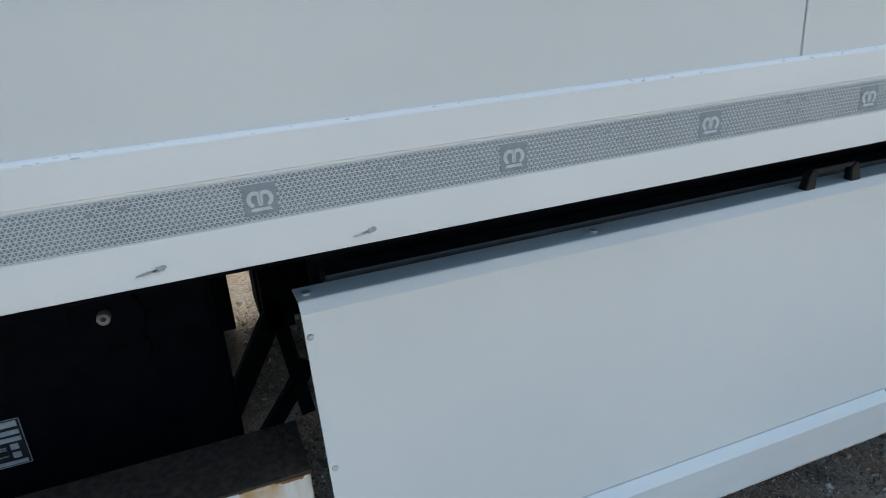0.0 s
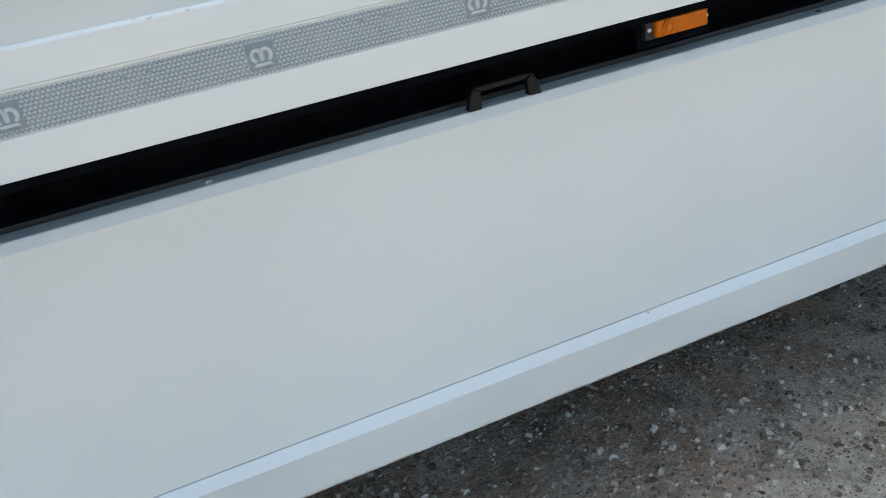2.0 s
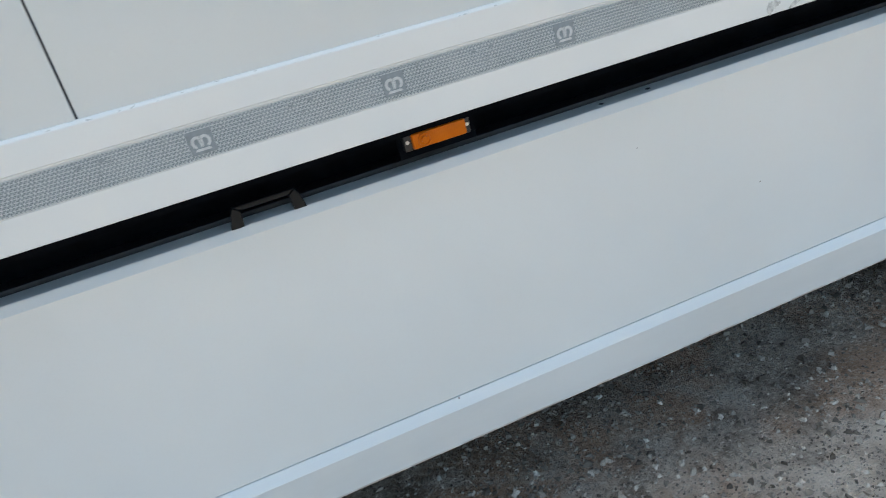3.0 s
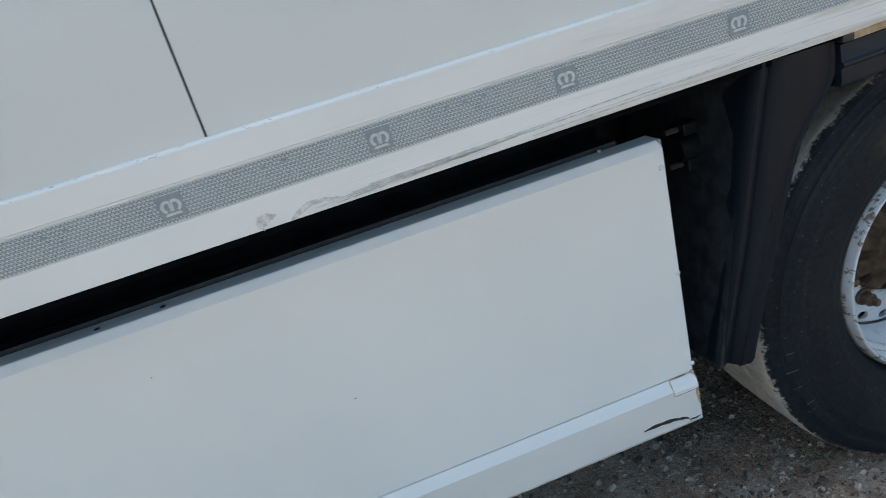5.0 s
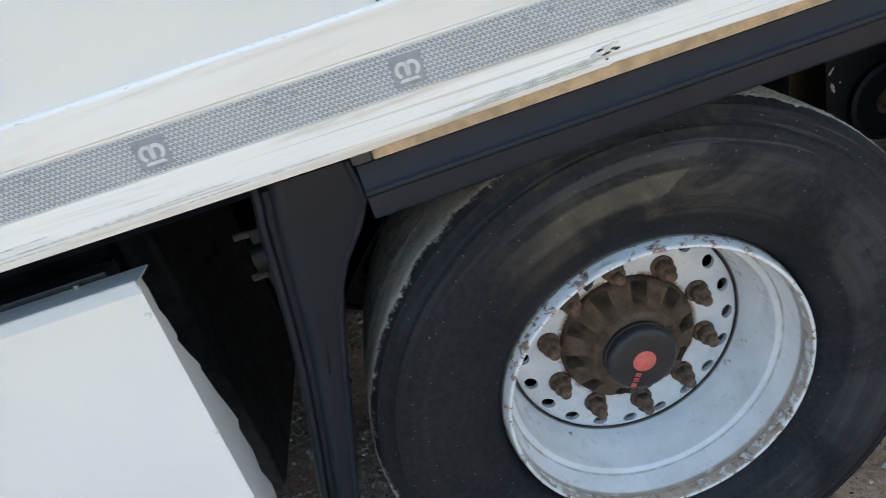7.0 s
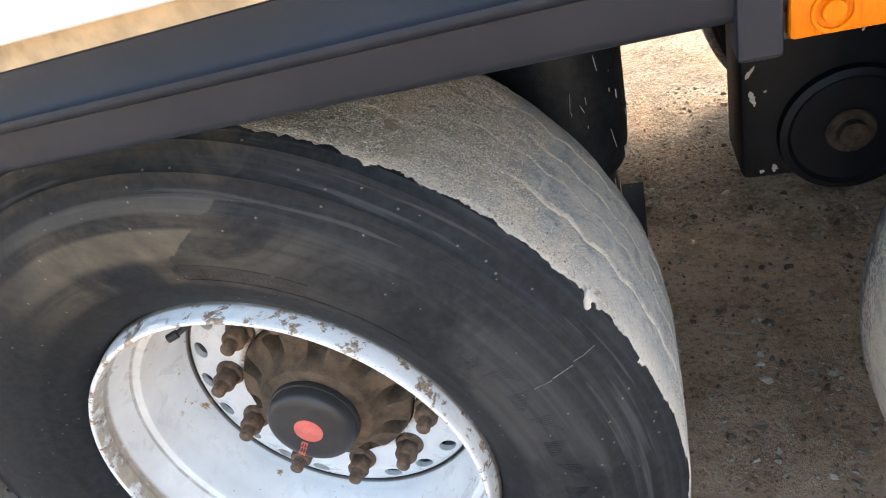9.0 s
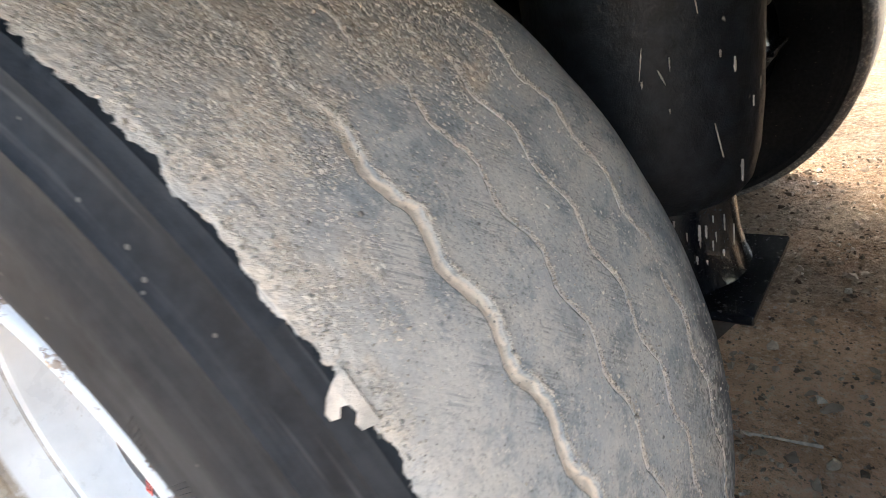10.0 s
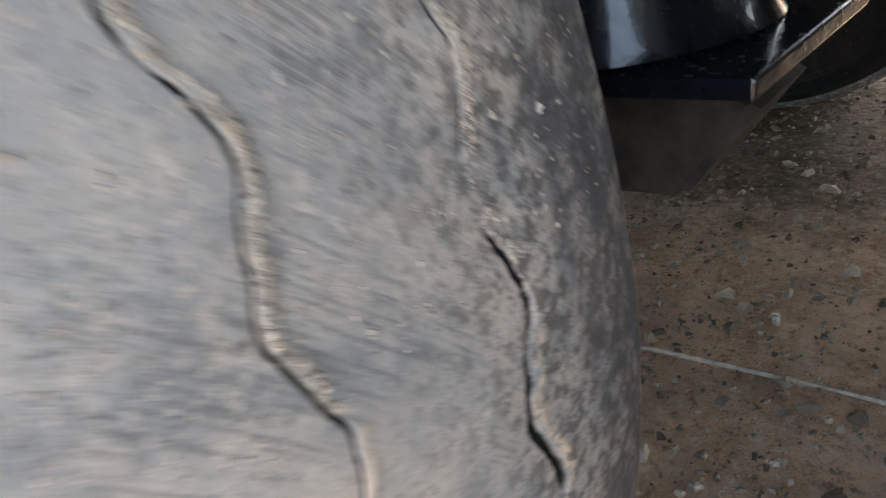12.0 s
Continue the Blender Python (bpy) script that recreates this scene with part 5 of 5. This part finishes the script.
def arc_band_flange(a0, a1):
    bm = bmesh.new()
    q = []
    for k in range(9):
        a = math.radians(a0 + (a1 - a0) * k / 8)
        w = max(0.15, math.sin(math.pi * k / 8)) ** 0.5
        q.append([bm.verts.new((r * math.cos(a), y, r * math.sin(a))) for r, y in ((0.2905 - 0.004 * w, 0.1305), (0.2905 - 0.004 * w, 0.126), (0.2905 - 0.001 * w, 0.126 - 0.003 * w), (0.2905 + 0.003 * w, 0.1275 - 0.001 * w), (0.2905 + 0.004 * w, 0.134))])
    for u, v in zip(q, q[1:]):
        for i in range(4):
            bm.faces.new((u[i], u[i + 1], v[i + 1], v[i]))
    return bm


def disc_mesh():
    """The disc between hub bore and rim, with twenty round vents cut through its outer cone."""
    bm = bmesh.new()
    vents, rv, half = 20, 0.2185, 0.0135
    per = 18
    seg = vents * per
    radii = [0.139, 0.142, 0.165, 0.19, 0.2, 0.2045] + list(np.linspace(0.206, 0.231, 11)) + [0.2325, 0.236, 0.24, 0.2425]

    def yy(r):
        return float(np.interp(r, [0.139, 0.142, 0.19, 0.2, 0.231, 0.24, 0.2425], [0.314, 0.303, 0.302, 0.303, 0.3115, 0.316, 0.322]))
    rings = []
    for k in range(seg):
        a = 2 * math.pi * k / seg
        rings.append([bm.verts.new((r * math.cos(a), yy(r), r * math.sin(a))) for r in radii])
    for k in range(seg):
        ca = 2 * math.pi * (k + 0.5) / seg
        off = ((k + 0.5) % per) / per - 0.5
        arc = off * 2 * math.pi / vents * rv
        for i in range(len(radii) - 1):
            rc = (radii[i] + radii[i + 1]) / 2
            if (arc / 0.0155) ** 2 + ((rc - rv) / half) ** 2 < 1:
                continue
            bm.faces.new((rings[k][i], rings[k][i + 1], rings[(k + 1) % seg][i + 1], rings[(k + 1) % seg][i]))
    loose = [v for v in bm.verts if not v.link_faces]
    bmesh.ops.delete(bm, geom=loose, context="VERTS")
    # pull the rims of the vents onto true ovals
    for v in bm.verts:
        if any(e.is_boundary for e in v.link_edges):
            r = math.hypot(v.co.x, v.co.z)
            if 0.2 < r < 0.24:
                a = math.atan2(v.co.z, v.co.x)
                step = 2 * math.pi / vents
                mid = (math.floor(a / step) + 0.5) * step
                dx, dr = (a - mid) * rv, r - rv
                l = math.hypot(dx / 0.0155, dr / half)
                a2, r2 = mid + dx / l / rv, rv + dr / l
                v.co = (r2 * math.cos(a2), yy(r2), r2 * math.sin(a2))
    ext = bmesh.ops.extrude_face_region(bm, geom=bm.faces[:])
    for e in ext["geom"]:
        if isinstance(e, bmesh.types.BMVert):
            e.co.y += 0.011
    bmesh.ops.rotate(bm, verts=bm.verts[:], cent=(0, 0, 0), matrix=Matrix.Rotation(radians(-2.5), 3, "Y"))
    return bm


def hub_mesh():
    """Brown casting inside the bore: a ribbed flange with ten pockets, then the bearing barrel."""
    bm = bmesh.new()
    seg = 160
    prof = [(0.14, 0.319), (0.1395, 0.296), (0.136, 0.287), (0.13, 0.282), (0.12, 0.279), (0.11, 0.274), (0.102, 0.268), (0.096, 0.262), (0.0925, 0.255), (0.0905, 0.25), (0.088, 0.2475), (0.07, 0.2465), (0.0001, 0.247)]
    rings = []
    for k in range(seg):
        a = 2 * math.pi * k / seg
        f = math.cos(10 * (a - radians(37.5)))
        f = max(0.0, min(1.0, (f - 0.2) / 0.4))
        f = f * f * (3 - 2 * f)
        ring = []
        for r, y in prof:
            g = max(0.0, 1 - abs(r - 0.118) / 0.019)
            g = min(1.0, g * 1.6)
            ring.append(bm.verts.new((r * math.cos(a), y + 0.042 * f * g + 0.0008 * noise.noise((r * 80, a * 9, 3)), r * math.sin(a))))
        rings.append(ring)
    for k in range(seg):
        u, v = rings[k], rings[(k + 1) % seg]
        for i in range(len(prof) - 1):
            bm.faces.new((u[i], u[i + 1], v[i + 1], v[i]))
    return bm


def nut_object(wheel):
    bm = bmesh.new()
    hexa = [(0.0165 / math.cos(radians(30)) * math.cos(radians(60 * k)), 0.0165 / math.cos(radians(30)) * math.sin(radians(60 * k))) for k in range(6)]
    slab(hexa, 0.3, 0.322, bm)
    bmesh.ops.bevel(bm, geom=bm.edges[:], offset=0.0018, segments=1, affect="EDGES")
    lathe([(0.0235, 0.329), (0.024, 0.325), (0.0225, 0.321), (0.0165, 0.3195)], 24, False, bm)
    lathe([(0.0185, 0.301), (0.0165, 0.297), (0.0112, 0.2965)], 20, False, bm)
    nut = part("wheel_nut", bm, NUT, wheel, smooth=35)
    stud = [(0.0112, 0.31)]
    for k in range(7):
        stud += [(0.0112, 0.296 - k * 0.0025), (0.0101, 0.2948 - k * 0.0025)]
    stud += [(0.0098, 0.2785), (0.0075, 0.277), (0.0001, 0.277)]
    s = part("wheel_stud", lathe(stud, 20), NUT, wheel, smooth=35)
    return nut, s


wheel = build_wheel(True)
wheel.parent = trailer
wheel.location = (0, 0, 0.518)
plain_wheel = build_wheel(False)
plain_wheel.parent = trailer
plain_wheel.location = (1.31, 0, 0.518)
copy_thing(plain_wheel, pose(2.62, 0, 0.518, 0, 40, 0))
for x in (0.0, 1.31, 2.62):
    copy_thing(plain_wheel, pose(x - 0.045, WIDTH, 0.518, 0, 0, 180))


# ---- axle, air spring and hanger brackets ----
def build_running_gear(x):
    gear = new("suspension")
    gear.parent = trailer
    gear.location = (x, 0, 0)
    tagged(gear, "black air suspension with bellows and hanger bracket")
    part("axle", rod((0, 0.36, 0.518), (0, WIDTH - 0.36, 0.518), 0.073, 24), BLACK, gear, "black axle tube", 40)
    for y0, y1 in ((0.352, 0.5), (WIDTH - 0.5, WIDTH - 0.352)):
        part("brake_drum", rod((0, y0, 0.518), (0, y1, 0.518), 0.235, 40), BLACK, gear, "black brake drum", 40)
    # dark disc added over the far rim's opening, to keep it black
    part("far_rim_cover", rod((-0.045, WIDTH - 0.43, 0.518), (-0.045, WIDTH - 0.405, 0.518), 0.31, 48), BLACK, gear, "black disc covering the far rim", 40)
    for y, s in ((0.7, 1), (WIDTH - 0.7, -1)):
        back = 0.0 if s > 0 else -0.2
        bellow = lathe_z([(0.0, 1.12), (0.115, 1.12), (0.12, 1.1), (0.121, 1.0), (0.12, 0.86), (0.118, 0.74), (0.114, 0.69), (0.107, 0.66), (0.1, 0.65), (0.095, 0.658), (0.09, 0.7)], 40)
        o = part("air_bellows", bellow, BELLOW, gear, "black rubber air bellows with mud splashes", 50)
        o.location = (0.378 + back, y, 0)
        piston = lathe_z([(0.09, 0.72), (0.088, 0.635), (0.092, 0.595), (0.1, 0.563), (0.104, 0.5545), (0.0, 0.5545)], 40)
        o = part("piston", piston, CHIPPED, gear, "glossy black piston with splashes", 40)
        o.location = (0.378 + back, y, 0)
        bm = box(0.27 + back, 0.508 + back, y - 0.105, y + 0.083, 0.542, 0.5535, 0.002)
        part("seat_plate", bm, CHIPPED, gear)
        arm = slab([(-0.6, 0.66), (-0.6, 0.73), (-0.2, 0.64), (0.12, 0.5415), (0.46 + back, 0.5415), (0.49 + back, 0.52), (0.44 + back, 0.455), (0.1, 0.45), (-0.15, 0.52)], y - 0.045, y + 0.045)
        bmesh.ops.bevel(arm, geom=arm.edges[:], offset=0.006, segments=2, affect="EDGES")
        part("trailing_arm", arm, DUSTED, gear, "dusty grey trailing arm")
        part("top_plate", box(0.22 + back, 0.5 + back, y - 0.15, y + 0.15, 1.108, 1.124), BLACK, gear)
        # hanger bracket with its pivot bolt, ahead of the axle
        part("hanger", box(-0.648, -0.44, y - 0.072, y + 0.078, 0.615, 1.123, 0.012), FRAME, gear, "black hanger bracket with mud splashes", 40)
        yy = y - 0.072 if s > 0 else y + 0.078
        d = -1 if s > 0 else 1
        o = part("pivot_ring", lathe([(0.098, 0.0), (0.096, 0.014 * d), (0.086, 0.018 * d), (0.08, 0.012 * d), (0.0001, 0.01 * d)], 48), FRAME, gear, smooth=40)
        o.location = (-0.5, yy, 0.687)
        o = part("pivot_bolt", lathe([(0.034, 0.01 * d), (0.034, 0.016 * d), (0.031, 0.018 * d), (0.02, 0.018 * d), (0.019, 0.032 * d), (0.0001, 0.034 * d)], 20), BROWN, gear, "rusty pivot bolt", 30)
        o.location = (-0.5, yy, 0.687)


def lathe_z(profile, seg):
    bm = lathe(profile, seg)
    bmesh.ops.rotate(bm, verts=bm.verts[:], cent=(0, 0, 0), matrix=Matrix.Rotation(radians(90), 3, "X"))
    return bm


for x in (0.0, 1.31, 2.62):
    build_running_gear(x)


def splash(parent, cx, cy, radius, deg, z0, z1, width, lean=0.0):
    """A dried drop of pale mud on an upright round surface, wider at its lower end."""
    bm = bmesh.new()
    rows = []
    for i in range(15):
        f = i / 14
        w = width * (0.5 + 0.5 * noise.noise((deg * 3, f * 9, z0 * 90))) * (0.25 + 0.75 * math.sin(math.pi * (0.08 + 0.88 * f ** 0.7))) * (1 + 0.25 * noise.noise((deg, f * 5, z0 * 40)))
        z = z1 + (z0 - z1) * f
        a0 = math.radians(deg + lean * f)
        row = []
        for q, lift in ((-0.5, -0.0004), (-0.3, 0.0008), (0.3, 0.0008), (0.5, -0.0004)):
            a = a0 + q * w / radius + 0.15 * width / radius * noise.noise((deg, f * 12, 3))
            row.append(bm.verts.new((cx + (radius + lift) * math.cos(a), cy + (radius + lift) * math.sin(a), z)))
        rows.append(row)
    for u, v in zip(rows, rows[1:]):
        for i in range(3):
            bm.faces.new((u[i], u[i + 1], v[i + 1], v[i]))
    part("mud_splash", bm, DUSTY, parent, "dried pale mud splash", 60)


gear_1 = bpy.data.objects["suspension"]
gear_2 = bpy.data.objects["suspension.001"]
for path, w in (([(-0.67, 0.787), (-0.664, 0.797), (-0.657, 0.805)], 0.0045), ([(-0.664, 0.767), (-0.662, 0.757), (-0.659, 0.748), (-0.658, 0.742)], 0.007), ([(-0.645, 0.762), (-0.641, 0.765)], 0.002),
                ([(-0.631, 0.64), (-0.63, 0.632), (-0.632, 0.626)], 0.006), ([(-0.652, 0.628), (-0.645, 0.629)], 0.005), ([(-0.52, 0.83), (-0.512, 0.845)], 0.003), ([(-0.6, 0.86), (-0.592, 0.872), (-0.588, 0.884)], 0.003)):
    part("mud_splash", fleck([(x + 0.03, z) for x, z in path], w, 0.6268, 0.6285), DUSTY, gear_2, "dried pale mud splash")
for deg, z0, z1, w, lean in ((-24.5, 0.69, 0.713, 0.009, 0), (-40, 0.722, 0.758, 0.003, 4), (-71, 0.803, 0.81, 0.004, 0), (-64, 0.803, 0.818, 0.004, 3), (-60, 0.776, 0.781, 0.003, 0),
                             (-70, 0.81, 0.84, 0.003, -2), (-59, 0.815, 0.828, 0.003, 0), (-28, 0.8, 0.814, 0.007, 0), (-36, 0.817, 0.824, 0.005, 0), (-15, 0.76, 0.77, 0.004, 0), (-48, 0.86, 0.885, 0.003, 2)):
    splash(gear_1, 0.378, 0.7, 0.1203, deg, z0 - 0.014, z1 - 0.014, w, lean)
for deg, z0, z1, w in ((-41, 0.628, 0.655, 0.008), (-36, 0.637, 0.652, 0.006), (-19, 0.636, 0.655, 0.003), (-58, 0.659, 0.666, 0.005), (-33, 0.622, 0.634, 0.004), (-45, 0.612, 0.622, 0.005),
                       (-28, 0.628, 0.64, 0.004), (-50, 0.64, 0.65, 0.003), (-24, 0.61, 0.618, 0.006), (-38, 0.608, 0.614, 0.004), (-12, 0.615, 0.64, 0.003), (-30, 0.652, 0.66, 0.003)):
    splash(gear_1, 0.378, 0.7, 0.0905 if z0 > 0.625 else 0.0945, deg, z0 - 0.026, z1 - 0.026, w)


# ---- single stones and dry leaves on the ground ----
def loose_stone(seed, size):
    """A broken stone: a lump cut by a few flat planes."""
    rng = random.Random(seed)
    bm = bmesh.new()
    bmesh.ops.create_icosphere(bm, subdivisions=3, radius=1.0)
    cuts = [(Vector((rng.gauss(0, 1), rng.gauss(0, 1), rng.gauss(0, 1))).normalized(), rng.uniform(0.45, 0.8)) for k in range(9)]
    sx, sy, sz = rng.uniform(0.8, 1.5), rng.uniform(0.6, 1.1), rng.uniform(0.4, 0.75)
    for v in bm.verts:
        p = v.co.copy()
        for nrm, lim in cuts:
            over = p.dot(nrm) - lim
            if over > 0:
                p -= nrm * over
        p *= 1 + 0.06 * noise.noise(v.co * 3 + Vector((seed, 0, 0)))
        v.co = Vector((p.x * sx, p.y * sy, p.z * sz)) * size
    low = min(v.co.z for v in bm.verts)
    for v in bm.verts:
        v.co.z -= low * 0.6
    return bm


def thin_litter(name, pts, r, material, label, category):
    """A thin bent thing lying on the dirt."""
    bm = bmesh.new()
    for a, b in zip(pts, pts[1:]):
        rod((*a, ground_height(*a) + r * 0.9), (*b, ground_height(*b) + r * 0.9), r, 6, None, bm)
    o = part(name, bm, material, None, label, 60)
    tagged(o, category=category)


PALE = plain("pale_litter", (0.5, 0.45, 0.39), 0.8, 0.3, 80, 0.3)
thin_litter("strap", [(0.0, 1.005), (0.1, 1.02), (0.2, 1.03), (0.34, 1.046), (0.52, 1.066)], 0.0035, PALE, "pale thin strap lying on dirt", "strap")
thin_litter("twig", [(0.64, 0.985), (0.658, 0.975), (0.676, 0.97), (0.703, 0.962)], 0.003, PALE, "short pale twig lying on dirt", "twig")
rng = random.Random(21)
spots = [(rng.uniform(-2.9, 1.2), rng.uniform(-0.35, 1.3)) for k in range(46)] + [(rng.uniform(0.35, 0.8), rng.uniform(0.7, 2.6)) for k in range(14)]
for k, (x, y) in enumerate(spots):
    if -0.35 < x < 0.4 and 0.05 < y < 0.5:
        continue
    size = rng.choice((0.007, 0.008, 0.009, 0.01, 0.012, 0.014, 0.018))
    o = part("stone", loose_stone(k + 1, size), STONE, None, "small broken grey stone lying on dirt", 30)
    tagged(o, category="stone", group="stones on the dirt")
    o.location = (x, y, ground_height(x, y) - 0.001)
    o.rotation_euler = (0, 0, rng.uniform(0, 6.28))
LEAF = plain("dry_leaf", (0.3, 0.25, 0.2), 0.85, 0.3, 60, 0.4)
for k in range(16):
    x, y = (rng.uniform(-2.6, -0.9), rng.uniform(-0.3, 0.7)) if k < 11 else (rng.uniform(0.4, 0.75), rng.uniform(0.8, 1.9))
    bm = bmesh.new()
    length, wid = rng.uniform(0.022, 0.04), rng.uniform(0.007, 0.013)
    rows = []
    for i in range(7):
        f = i / 6
        w = wid * math.sin(math.pi * min(0.97, f + 0.03)) ** 0.7 * rng.uniform(0.8, 1.1)
        z = 0.004 * math.sin(f * 3) + 0.002
        rows.append([bm.verts.new(((f - 0.5) * length, s * w, z + abs(s) * 0.003 + t)) for s, t in ((-1, 0), (0, 0), (1, 0), (1, 0.0007), (0, 0.0007), (-1, 0.0007))])
    for u, v in zip(rows, rows[1:]):
        for i in range(6):
            bm.faces.new((u[i], u[(i + 1) % 6], v[(i + 1) % 6], v[i]))
    bm.faces.new(rows[0])
    bm.faces.new(rows[-1][::-1])
    o = part("dry_leaf", bm, LEAF, None, "curled dry brown leaf lying on dirt", 60)
    tagged(o, category="leaf", group="dry leaves on the dirt")
    o.location = (x, y, ground_height(x, y) + 0.0005)
    o.rotation_euler = (0, 0, rng.uniform(0, 6.28))
